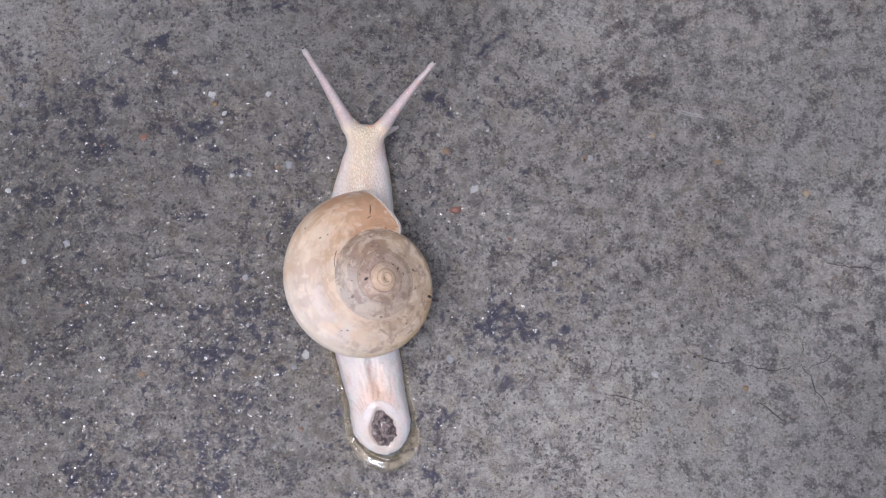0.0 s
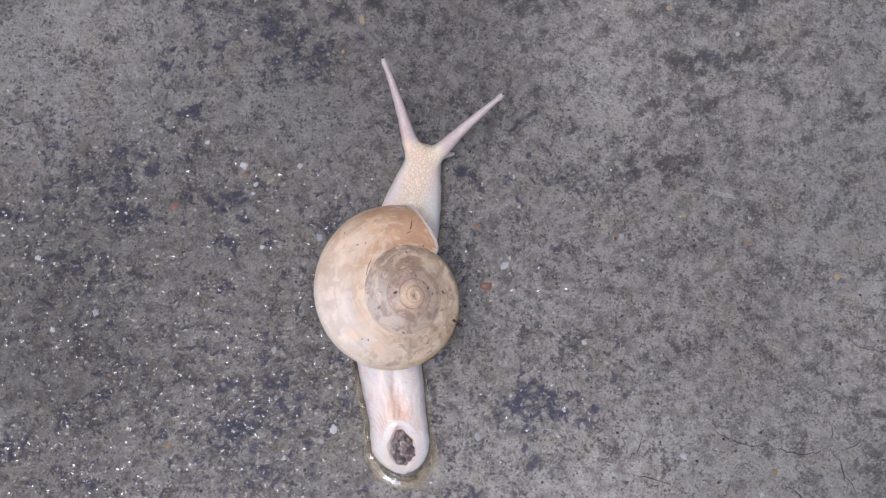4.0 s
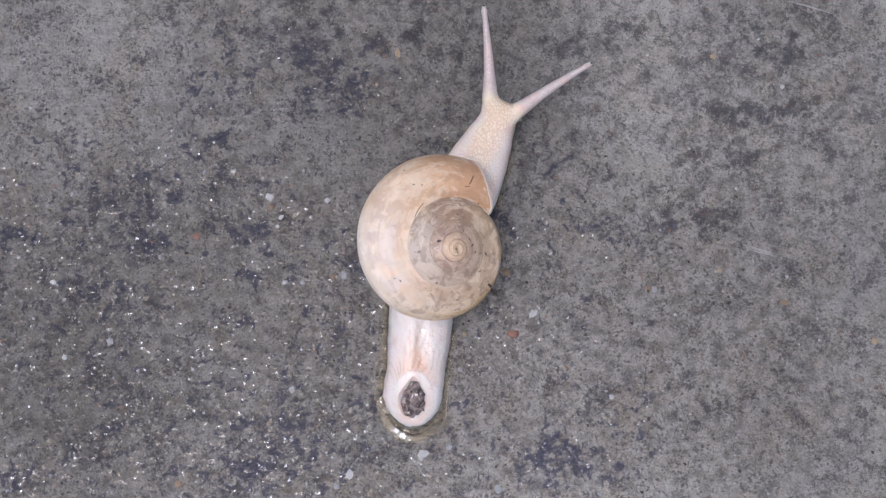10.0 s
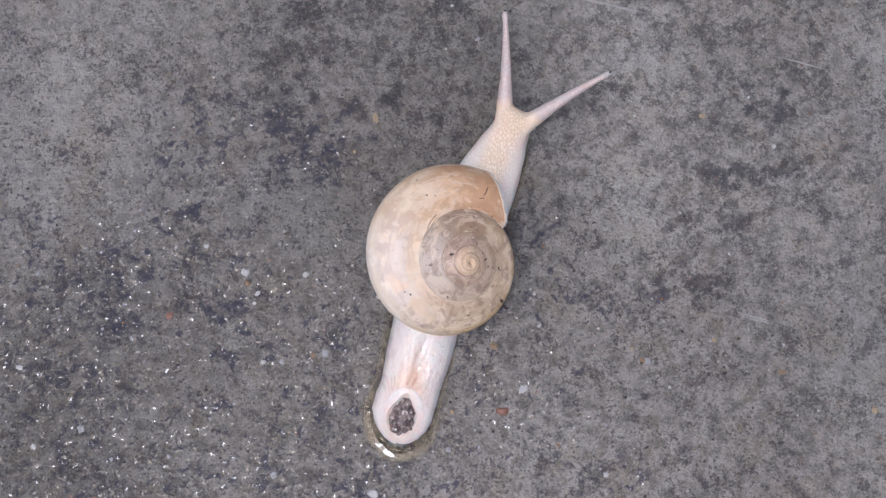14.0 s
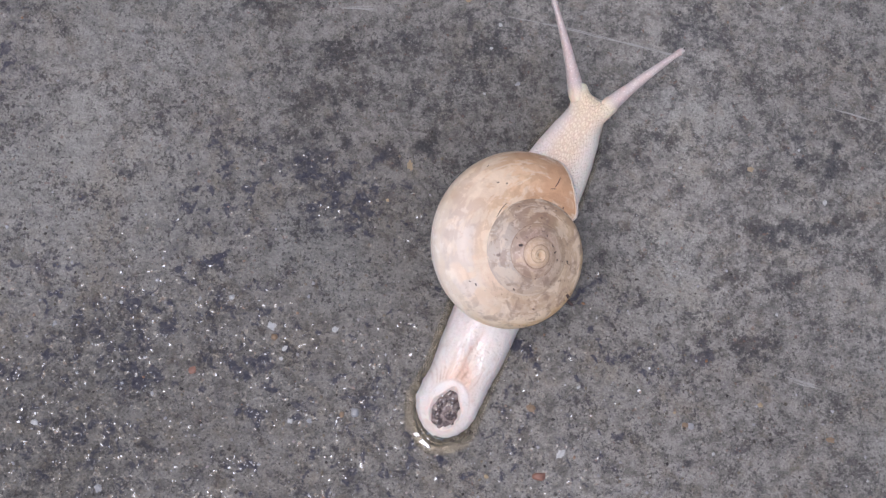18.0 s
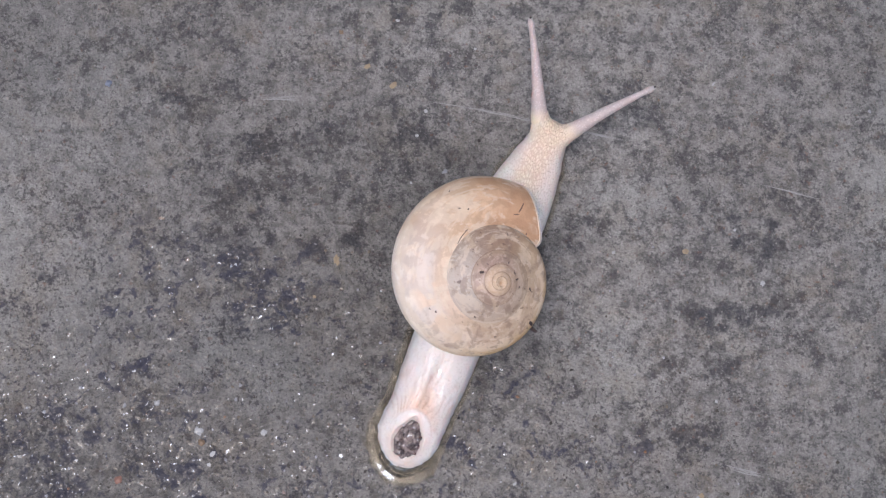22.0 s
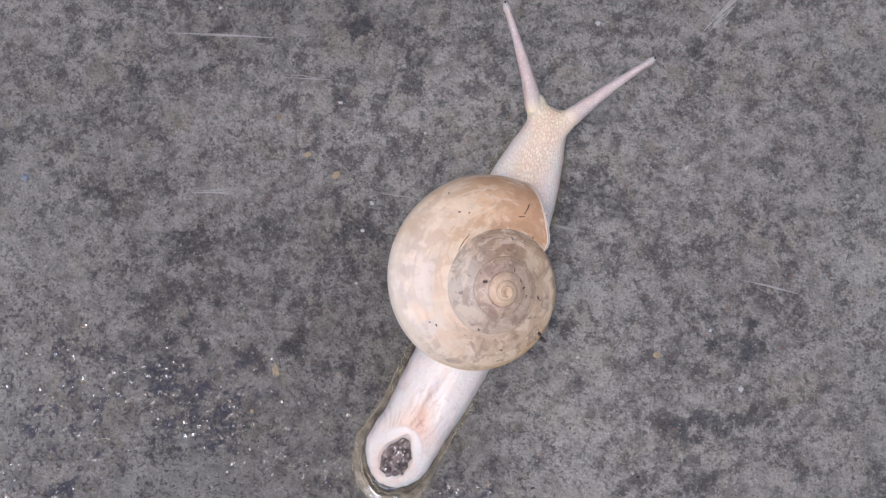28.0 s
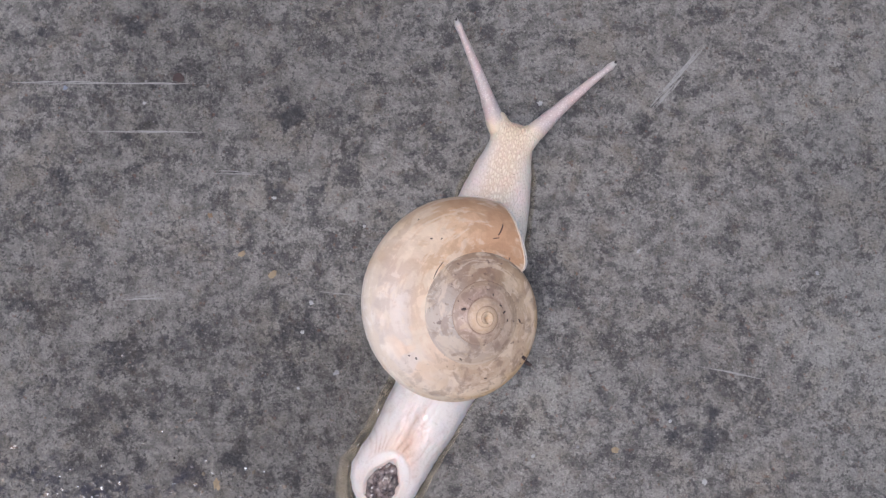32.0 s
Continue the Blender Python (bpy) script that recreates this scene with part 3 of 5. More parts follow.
def stain_at(x, y):
    wx = x + 0.38 * noise.noise((x * 1.6, y * 1.6, 21.0)) + 0.34 * noise.noise((x * 4, y * 4, 2.0)) + 0.14 * noise.noise((x * 9, y * 9, 5.0))
    wy = y + 0.38 * noise.noise((x * 1.6, y * 1.6, 33.0)) + 0.34 * noise.noise((x * 4, y * 4, 9.0)) + 0.14 * noise.noise((x * 9, y * 9, 6.0))
    near = SHARES.get((int(wx // 1), int(wy // 1)), ())
    most = 0.0
    for sx, sy, rx, ry, k in near:
        d = ((wx - sx) / (rx * 1.3)) ** 2 + ((wy - sy) / (ry * 1.3)) ** 2
        if d < 1.0:
            most = max(most, k * min(1.0, 1.25 * (1 - d)))
    cloud = 0.5 + 0.9 * noise.noise((x * 0.35, y * 0.35, 14.0)) + 0.4 * noise.noise((x * 1.2, y * 1.2, 15.0))
    most *= min(1.0, max(0.35, 0.95 + 1.1 * noise.noise((x * 2.3, y * 2.3, 77.0))))
    return min(1.0, max(most, 0.42 * max(0.0, cloud) * (1 - 0.85 * clean_at(x, y))))


# which stains reach into each square centimetre
SHARES = {}
for one in STAINS:
    for i in range(int((one[0] - 1.4 * one[2]) // 1), int((one[0] + 1.4 * one[2]) // 1) + 1):
        for j in range(int((one[1] - 1.4 * one[3]) // 1), int((one[1] + 1.4 * one[3]) // 1) + 1):
            SHARES.setdefault((i, j), []).append(one)


def clean_at(x, y):
    """Paler, smoother concrete: to the lower right, the upper left and along the right."""
    w = 0.8 * noise.noise((x * 0.5, y * 0.5, 50.0))
    spots = ((5.6, -3.8, 5.6, 3.4), (-8.5, 6.0, 3.4, 2.8), (-3.6, 4.6, 2.0, 1.0), (8.5, 8.5, 2.2, 6.0), (8.0, 2.0, 3.0, 2.5), (2.6, 4.6, 1.3, 1.3), (3.0, 7.6, 1.4, 1.2), (-7.6, 9.6, 2.8, 2.6))
    return max(min(1.0, max(0.0, 1.5 * (1 - math.hypot((x - cx + w) / rx, (y - cy - w) / ry)))) for cx, cy, rx, ry in spots)


def wet_at(x, y):
    """How moist the concrete is: damp all over to the left, dry to the right."""
    d = 0.86 - 0.045 * x - 0.08 * max(0.0, x - 2.5) - 0.12 * max(0.0, y - 3.4) + 0.36 * noise.noise((x * 0.45, y * 0.45, 40.0)) - 0.22 * clean_at(x, y)
    return min(1.0, max(0.0, d))


# brightness correction put into the slab's colour, row by row from its lower edge, every 2.75 cm from (-11, -6)
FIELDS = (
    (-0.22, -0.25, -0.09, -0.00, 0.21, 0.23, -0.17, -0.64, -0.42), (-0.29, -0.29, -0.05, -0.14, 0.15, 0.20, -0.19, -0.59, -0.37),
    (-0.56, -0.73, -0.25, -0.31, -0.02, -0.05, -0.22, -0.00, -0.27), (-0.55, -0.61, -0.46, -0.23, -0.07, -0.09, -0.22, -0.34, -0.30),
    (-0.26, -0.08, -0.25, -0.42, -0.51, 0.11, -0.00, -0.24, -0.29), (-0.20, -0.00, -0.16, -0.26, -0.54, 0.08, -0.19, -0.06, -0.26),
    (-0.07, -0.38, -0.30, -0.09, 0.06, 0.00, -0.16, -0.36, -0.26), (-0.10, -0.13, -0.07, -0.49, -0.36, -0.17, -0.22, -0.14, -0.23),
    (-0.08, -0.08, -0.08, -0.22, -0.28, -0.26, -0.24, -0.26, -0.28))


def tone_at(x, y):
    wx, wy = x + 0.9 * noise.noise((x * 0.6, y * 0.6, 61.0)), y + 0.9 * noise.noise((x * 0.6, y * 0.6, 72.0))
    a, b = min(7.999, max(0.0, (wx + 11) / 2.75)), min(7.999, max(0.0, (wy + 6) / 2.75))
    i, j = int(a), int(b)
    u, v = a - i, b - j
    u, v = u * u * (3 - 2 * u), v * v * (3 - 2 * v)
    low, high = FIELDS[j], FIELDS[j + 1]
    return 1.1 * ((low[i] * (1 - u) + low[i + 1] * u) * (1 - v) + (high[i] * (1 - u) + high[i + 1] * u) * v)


def build_ground():
    def axis(lo, hi, fine):
        near = list(np.arange(lo, hi + fine / 2, fine))
        steps, s, reach = [], fine, 0.0
        while reach < 9000:
            s *= 1.5
            reach += s
            steps.append(reach)
        return [lo - d for d in reversed(steps)] + near + [hi + d for d in steps]

    xs, ys = axis(-12.5, 12.0, 0.08), axis(-8.5, 18.5, 0.08)
    verts, stain, wet, clean, field = [], [], [], [], []
    for y in ys:
        for x in xs:
            # away from the snail's way the slab goes on with an even tone
            k = min(1.0, max(0.0, min(13.5 - abs(x), y + 9.5, 19.5 - y) / 2))
            verts.append((x, y, rough(x, y) if k > 0 else -0.02))
            stain.append(0.2 + (stain_at(x, y) - 0.2) * k if k > 0 else 0.2)
            wet.append(0.3 + (wet_at(x, y) - 0.3) * k if k > 0 else 0.3)
            clean.append(0.2 + (clean_at(x, y) - 0.2) * k if k > 0 else 0.2)
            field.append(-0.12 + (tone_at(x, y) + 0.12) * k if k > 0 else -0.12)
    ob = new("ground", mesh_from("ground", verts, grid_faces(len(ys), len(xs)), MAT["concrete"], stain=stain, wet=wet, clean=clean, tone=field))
    return tagged(ob, "weathered grey concrete floor with dark stains, partly wet", "ground", kind="structure")


ground = build_ground()


def ribbon(name, points, width, material, label="", seed=0, jag=0.0, bend=0.06):
    """A thin uneven line lying on the concrete, through points in centimetres."""
    rnd = random.Random(seed)
    fine = []
    for (ax, ay), (bx, by) in zip(points, points[1:]):
        n = max(2, int(math.hypot(bx - ax, by - ay) / 0.10))
        for i in range(n):
            k = i / n
            x, y = ax + (bx - ax) * k, ay + (by - ay) * k
            fine.append((x + bend * noise.noise((x * 3, y * 3, seed)) + jag * rnd.uniform(-1, 1), y + bend * noise.noise((x * 3, y * 3, seed + 5.5)) + jag * rnd.uniform(-1, 1)))
    fine.append(points[-1])
    verts, faces = [], []
    for i, (x, y) in enumerate(fine):
        ax, ay = fine[max(0, i - 1)]
        bx, by = fine[min(len(fine) - 1, i + 1)]
        d = math.hypot(bx - ax, by - ay) or 1
        end = min(1.0, (i + 0.4) / 4, (len(fine) - 1 - i + 0.4) / 4)
        w = width * 0.5 * end * rnd.uniform(0.5, 1.3)
        nx, ny = -(by - ay) / d, (bx - ax) / d
        z = max(rough(x, y), rough(x + nx * w, y + ny * w), rough(x - nx * w, y - ny * w))
        verts += [(x + nx * w, y + ny * w, z + 0.003), (x, y, z + 0.005), (x - nx * w, y - ny * w, z + 0.003)]
        if i:
            a, b = 3 * i - 3, 3 * i
            faces += [(a, b, b + 1, a + 1), (a + 1, b + 1, b + 2, a + 2)]
    return part(name, mesh_from(name, verts, faces, material), ground, label)


CRACKS = [
    [(3.2, -3.02), (3.45, -3.14), (3.75, -3.2)], [(5.7, -2.46), (5.95, -2.5), (6.3, -2.58), (6.65, -2.6), (6.9, -2.42)],
    [(6.88, -2.43), (6.95, -2.15), (7.05, -1.9)], [(6.9, -2.42), (7.1, -2.85), (7.3, -3.2), (7.45, -3.55)],
    [(7.0, -2.6), (7.4, -2.45), (7.6, -2.2)], [(5.9, -3.15), (6.25, -3.38), (6.6, -3.65)], [(5.4, -2.85), (5.5, -3.1), (5.55, -3.3)],
    [(7.45, -3.55), (7.7, -3.45), (8.0, -3.7)], [(7.9, -0.57), (8.3, -0.63), (8.7, -0.65)], [(2.3, -2.2), (2.6, -2.45), (2.7, -2.7)],
    [(3.10, -2.00), (3.30, -2.20), (3.20, -2.50), (2.80, -2.70)],
    [(3.00, -2.90), (3.60, -3.10), (3.90, -3.30)],
    [(4.60, -2.10), (5.40, -2.40), (5.80, -2.50)],
    [(7.40, -0.40), (7.80, -0.60), (8.40, -0.60)]]
for i, line in enumerate(CRACKS):
    ribbon("crack", line, 0.024, MAT["crack"], "hairline crack", i + 1, 0.03)
SCUFFS = [
    ([(-1.7, 9.72), (0.7, 9.26), (3.1, 8.72)], 0.045), ([(5.2, 12.18), (5.55, 12.52), (5.8, 12.76)], 0.08), ([(5.2, 12.2), (5.7, 12.7), (6.25, 13.25)], 0.07),
    ([(-5.6, 13.3), (-3.8, 13.2), (-2.3, 13.1)], 0.045), ([(-3.7, 9.56), (-2.95, 9.55)], 0.05),
    ([(4.7, 8.12), (5.7, 7.85), (6.7, 7.6)], 0.02), ([(4.45, 2.8), (5.4, 2.55)], 0.05), ([(-4.5, 12.4), (-3.0, 12.32), (-1.6, 12.22)], 0.035), ([(-2.4, 11.6), (-1.3, 11.5)], 0.04)]
for i, (line, w) in enumerate(SCUFFS):
    rnd = random.Random(i)
    (ax, ay), (bx, by) = line[0], line[-1]
    d = math.hypot(bx - ax, by - ay)
    nx, ny = -(by - ay) / d, (bx - ax) / d
    # a bundle of fine broken strands side by side
    for k in range(1 if w < 0.03 else 3 if w < 0.05 else 6 if w < 0.07 else 14):
        o, a = rnd.uniform(-1, 1) * w * 0.7, rnd.uniform(0, 0.6)
        b = min(1.0, a + (rnd.uniform(0.45, 0.85) if w < 0.07 else rnd.uniform(0.25, 0.6)))
        at = [(x + nx * o, y + ny * o) for x, y in line]
        strand = []
        for j in range(5):
            q = (a + (b - a) * j / 4) * (len(at) - 1)
            m = min(int(q), len(at) - 2)
            q -= m
            strand.append((at[m][0] + (at[m + 1][0] - at[m][0]) * q, at[m][1] + (at[m + 1][1] - at[m][1]) * q))
        ribbon("scuff_mark", strand, rnd.uniform(0.012, 0.028), MAT["scuff"], "pale scratch", i * 7 + k + 31, 0.0, 0.02)


# ---- the snail ----
snail = tagged(new("snail"), "cream land snail with tan coiled shell crawling on concrete", "snail")
SHELL = dict(R=0.983, a=0.838, b=0.751, H=1.243, W=1.762, lean=(13.8, 21.2), phase=1.315, turns=4.6)
APEX = 2.30   # height of the shell's tip


def build_shell():
    s = SHELL
    rows, cols = int(s["turns"] * 72) + 1, 112
    lean = (Matrix.Rotation(radians(s["lean"][0]), 3, "X") @ Matrix.Rotation(radians(s["lean"][1]), 3, "Y"))
    # where the whorl touches the one before it, as a place on the section
    seat = 0.0
    for i in range(400):
        f = math.pi * (0.75 - 1.25 * i / 400)
        x, z = (s["R"] + s["a"] * math.cos(f)) / s["W"], (-s["H"] + s["b"] * math.sin(f)) / s["W"]
        if ((x - s["R"]) / s["a"]) ** 2 + ((z + s["H"]) / s["b"]) ** 2 < 1:
            seat = f
            break
    sx, sz = (s["R"] + s["a"] * math.cos(seat)) / s["W"], (-s["H"] + s["b"] * math.sin(seat)) / s["W"]
    outer = math.atan2((sz + s["H"]) / s["b"], (sx - s["R"]) / s["a"])
    mouth = Vector((0.94, 0.18, -0.30)), 0.335   # plane of the mouth

    def place(th, f):
        k = s["W"] ** (th / 2 / math.pi)
        al = s["phase"] - th
        bud = min(1.0, 0.02 + (th + 2 * math.pi * s["turns"]) / 1.2) ** 0.6   # the tip closes to a bud
        x, z = s["R"] + s["a"] * bud * math.cos(f), -s["H"] + s["b"] * bud * math.sin(f)
        # older whorls are flatter between their seams
        if seat_f < f < outer:
            u = (x - sx) / (sx * s["W"] - sx)
            flat = 0.97 * min(1.0, max(0.0, -0.25 - th / 6.28) / 0.6) * (1.0 if th < -6.28 else 1 - u ** 3)
            # and the last one joins the spire without a gutter
            if th > -6.28:
                flat = max(flat, 0.95 * max(0.0, 1 - u / 0.6) ** 1.2)
            z += (sz + (sz * s["W"] - sz) * u - z) * flat
        p = lean @ Vector((k * x * math.cos(al), k * x * math.sin(al), k * z))
        p *= 0.985 * (1 + 0.006 * noise.noise(p * 1.3))
        return Vector((p.x, p.y, p.z + APEX))

    seat_f = seat
    start = -0.5
    ends = []
    for c in range(cols):
        f, th = 2 * math.pi * c / cols, start
        while th < 0.75 and place(th, f).dot(mouth[0]) < mouth[1]:
            th += 0.01
        ends.append(th)
    for _ in range(3):
        ends = [(ends[c - 1] + 2 * ends[c] + ends[(c + 1) % cols]) / 4 for c in range(cols)]
    verts, turn, across, seam, band = [], [], [], [], []
    for r in range(rows + 18):
        for c in range(cols):
            f = 2 * math.pi * c / cols
            if r < rows:
                th = -2 * math.pi * s["turns"] + (2 * math.pi * s["turns"] + start) * r / (rows - 1)
            else:
                th = start + (ends[c] - start) * (r - rows + 1) / 18
            verts.append(tuple(place(th, f)))
            turn.append(1 + th / (2 * math.pi * s["turns"]))
            across.append(f / math.pi)
            # from the inner seam (0) to the outer one, or to the rim of the last whorl (1)
            last = min(1.0, max(0.0, (th + 8.2) / 1.9))
            g = f if f < 4.2 else f - 2 * math.pi
            band.append(min(1.0, max(0.0, (outer - g) / (outer - (seat * (1 - last))))))
            d = abs((f - outer + math.pi) % (2 * math.pi) - math.pi)
            if th < -6.28:
                d = min(d, abs((f - seat + math.pi) % (2 * math.pi) - math.pi))
            seam.append(max(0.0, 1 - d / 0.10) * min(1.0, max(0.0, (-10.5 - th) / 2.0)))
    rows += 18
    me = mesh_from("shell", verts, grid_faces(rows, cols, True), MAT["shell"], turn=turn, across=across, seam=seam, band=band)
    ob = part("shell", me, snail, "glossy tan shell with a grey-brown spiral spire and dark flecks")
    # lip round the mouth
    ring = [Vector(v) for v in verts[-cols:]]
    mid = sum(ring, Vector()) / cols
    way = (ring[0] - mid).cross(ring[cols // 4] - mid).normalized()
    lip = []
    for i in range(cols):
        out = (ring[i] - mid).normalized()
        for j in range(6):
            g = 2 * math.pi * j / 6
            lip.append(ring[i] + out * 0.012 * math.cos(g) + way * 0.018 * math.sin(g))
    faces = [(6 * i + j, 6 * i + (j + 1) % 6, 6 * ((i + 1) % cols) + (j + 1) % 6, 6 * ((i + 1) % cols) + j) for i in range(cols) for j in range(6)]
    part("lip", mesh_from("lip", lip, faces, MAT["lip"]), ob, "thin pale shell lip")
    # the soft pale rim of flesh that swells out of the mouth
    swell = []
    for i in range(cols):
        out = (ring[i] - mid).normalized()
        for j in range(8):
            g = 2 * math.pi * j / 8
            swell.append(ring[i] - out * 0.035 + mouth[0] * 0.022 + out * 0.032 * math.cos(g) + mouth[0] * 0.038 * math.sin(g))
    faces = [(8 * i + j, 8 * i + (j + 1) % 8, 8 * ((i + 1) % cols) + (j + 1) % 8, 8 * ((i + 1) % cols) + j) for i in range(cols) for j in range(8)]
    part("mantle_rim", mesh_from("mantle_rim", swell, faces, MAT["neck"]), ob, "white fleshy rim at the shell's mouth")
    # flesh that fills the mouth
    fill = [tuple(mid + way * 0.02)] + [tuple(v + (mid - v) * 0.03) for v in ring]
    part("mantle", mesh_from("mantle", fill, [(0, 1 + i, 1 + (i + 1) % cols) for i in range(cols)], MAT["lip"]), ob)
    return ob


shell = build_shell()


def shell_top(x, y):
    """The shell's upper surface above a place of the plan, and its normal."""
    hit, at, normal, _ = shell.ray_cast(Vector((x * CM, y * CM, 0.1)), Vector((0, 0, -1)))
    return (at / CM, normal) if hit else (Vector((x, y, 1.0)), Vector((0, 0, 1)))


def fleck(name, x, y, turn, length, width, thick, material, bend=0.0, label=""):
    """A bit of dirt that sticks to the shell: a tapered, slightly bent sliver."""
    verts, faces = [], []
    a = radians(turn)
    for i in range(6):
        k = i / 5 - 0.5
        w = width * 0.5 * (1 - 1.2 * k * k)
        px = x + math.cos(a) * k * length - math.sin(a) * bend * k * k
        py = y + math.sin(a) * k * length + math.cos(a) * bend * k * k
        at, n = shell_top(px, py)
        side = Vector((-math.sin(a), math.cos(a), 0))
        side = (side - n * side.dot(n)).normalized()
        verts += [tuple(at + side * w - n * 0.004), tuple(at + side * w * 0.5 + n * thick), tuple(at - side * w * 0.5 + n * thick), tuple(at - side * w - n * 0.004)]
        if i:
            b = 4 * i
            faces += [(b - 4 + j, b + j, b + (j + 1) % 4, b - 4 + (j + 1) % 4) for j in range(4)]
    faces += [(0, 1, 2, 3), (23, 22, 21, 20)]
    part(name, mesh_from(name, verts, faces, material), shell, label)


bpy.context.view_layer.update()
fleck("plant_bit", 0.58, -0.60, -38, 0.20, 0.07, 0.03, MAT["twig"], 0.0, "dark bit of stalk stuck to the shell")
fleck("plant_bit", 0.37, 1.36, 62, 0.19, 0.022, 0.012, MAT["twig"], 0.04, "dark bent fibre")
fleck("plant_bit", -0.66, 0.80, 55, 0.30, 0.016, 0.006, MAT["twig"], -0.06)
fleck("plant_bit", 0.28, 1.24, 5, 0.10, 0.016, 0.008, MAT["twig"])
DIRT = [(-0.34, 0.18, 0.055), (0.26, 0.10, 0.04), (0.30, -0.02, 0.035), (0.50, -0.02, 0.045), (0.22, 0.2, 0.03), (-0.7, 1.27, 0.03), (-0.55, 1.26, 0.025), (0.45, 0.92, 0.03),
        (-1.1, -0.45, 0.03), (-1.2, -0.4, 0.025), (-0.1, -0.82, 0.03), (-0.86, 1.6, 0.025), (0.12, 0.36, 0.03), (-0.45, -0.52, 0.03)]
for i, (x, y, w) in enumerate(DIRT):
    fleck("dirt_speck", x, y, 37 * i, w * 1.3, w, 0.004, MAT["twig"])

NECK_PIVOT, TAIL_PIVOT = (-0.125, 0.607), (-0.65, -0.01)


def dome(width, height, cols, flat=0.72):
    """Half a body's cross-section, from edge to edge over the back: offsets across and up, and how near to the back's middle."""
    out = []
    for c in range(cols):
        f = math.pi * c / (cols - 1)
        u, v = math.cos(f), math.sin(f)
        across = width * u
        up = height * v ** flat
        out.append((across, up, v))
    return out


def build_neck():
    widths = [(0.2, 0.52), (1.0, 0.68), (1.35, 0.64), (1.65, 0.59), (2.16, 0.485), (2.40, 0.405), (2.58, 0.37), (2.72, 0.34), (2.82, 0.27), (2.88, 0.17), (2.92, 0.05)]
    tops = [(0.2, 0.46), (1.2, 0.58), (2.0, 0.68), (2.4, 0.80), (2.56, 0.84), (2.74, 0.83), (2.85, 0.74), (2.92, 0.56)]
    floor_ = [(0.2, 0.0), (2.2, 0.0), (2.58, 0.05), (2.82, 0.20), (2.92, 0.36)]
    rows, cols = 60, 33
    verts = []
    for r in range(rows):
        s = 0.2 + 2.72 * (r / (rows - 1)) ** 0.85
        w, h, low = between(s, widths), between(s, tops), between(s, floor_)
        for x, z, b in dome(w, h - low, cols, 0.55):
            lump = 0.010 * noise.noise((x * 4, s * 3, 5.0))
            verts.append((x, s, low + z + lump * b))
    faces = grid_faces(rows, cols)
    faces += [(r * cols, (r + 1) * cols, (r + 1) * cols + cols - 1, r * cols + cols - 1) for r in range(rows - 1)]
    faces.append(tuple((rows - 1) * cols + c for c in range(cols)))
    faces.append(tuple(reversed(range(cols))))
    # roots of the two eye stalks, fused with the head
    for side, turn, reach in ((-1, 33, 0.52), (1, -37, 0.52)):
        k, n = len(verts), 12
        for i in range(7):
            u = i / 6
            c = Vector((side * 0.17 - math.sin(radians(turn)) * (u * reach - 0.16), 2.63 + math.cos(radians(turn)) * (u * reach - 0.16), 0.52 + 0.24 * u))
            r = between(u, [(0.0, 0.26), (0.4, 0.22), (0.75, 0.168), (1.0, 0.132)])
            across = Vector((math.cos(radians(turn)), math.sin(radians(turn)), 0))
            for j in range(n):
                g = 2 * math.pi * j / n
                verts.append(tuple(c + across * r * math.cos(g) + Vector((0, 0, 1)) * r * math.sin(g)))
        faces += [(k + n * i + j, k + n * i + (j + 1) % n, k + n * (i + 1) + (j + 1) % n, k + n * (i + 1) + j) for i in range(6) for j in range(n)]
        faces += [tuple(k + j for j in reversed(range(n))), tuple(k + 6 * n + j for j in range(n))]
    ob = part("neck", mesh_from("neck", verts, faces, MAT["neck"]), snail, "cream neck and head with netted wrinkles")
    fuse = ob.modifiers.new("fuse", "REMESH")
    fuse.mode, fuse.voxel_size, fuse.use_smooth_shade = "VOXEL", 0.035 * CM, True
    soft = ob.modifiers.new("soften", "SMOOTH")
    soft.factor, soft.iterations = 0.5, 26
    return ob


def tube(name, points, radii, material, parent, label="", sides=14):
    verts, along = [], []
    for i, p in enumerate(points):
        a, b = Vector(points[max(0, i - 1)]), Vector(points[min(len(points) - 1, i + 1)])
        q = (b - a).normalized().to_track_quat("Z", "Y")
        for j in range(sides):
            g = 2 * math.pi * j / sides
            v = Vector(p) + q @ Vector((math.cos(g), math.sin(g), 0)) * radii[i] * (1 + 0.05 * noise.noise((i * 0.7, j * 1.1, radii[0] * 90)))
            verts.append(tuple(v))
            along.append(i / (len(points) - 1))
    faces = grid_faces(len(points), sides, True)
    faces += [tuple(range(sides)), tuple(reversed(range((len(points) - 1) * sides, len(points) * sides)))]
    return part(name, mesh_from(name, verts, faces, material, along=along), parent, label)


def ball(name, at, radius, material, parent, squash=(1, 1, 1), lumps=0.0, label="", seed=0, level=3, freq=1.7, shear=0.0, point=0.0):
    bm = bmesh.new()
    bmesh.ops.create_icosphere(bm, subdivisions=level, radius=1)
    verts = []
    for v in bm.verts:
        k = 1 + lumps * noise.noise(v.co * freq + Vector((seed * 3.7, 0, 0)))
        x, y, z = (v.co[i] * radius * squash[i] * k for i in range(3))
        x *= 1 - point * max(0.0, v.co.y) ** 1.5
        verts.append((at[0] + x, at[1] + y, at[2] + z + shear * y))
    faces = [tuple(v.index for v in f.verts) for f in bm.faces]
    bm.free()
    return part(name, mesh_from(name, verts, faces, material), parent, label)


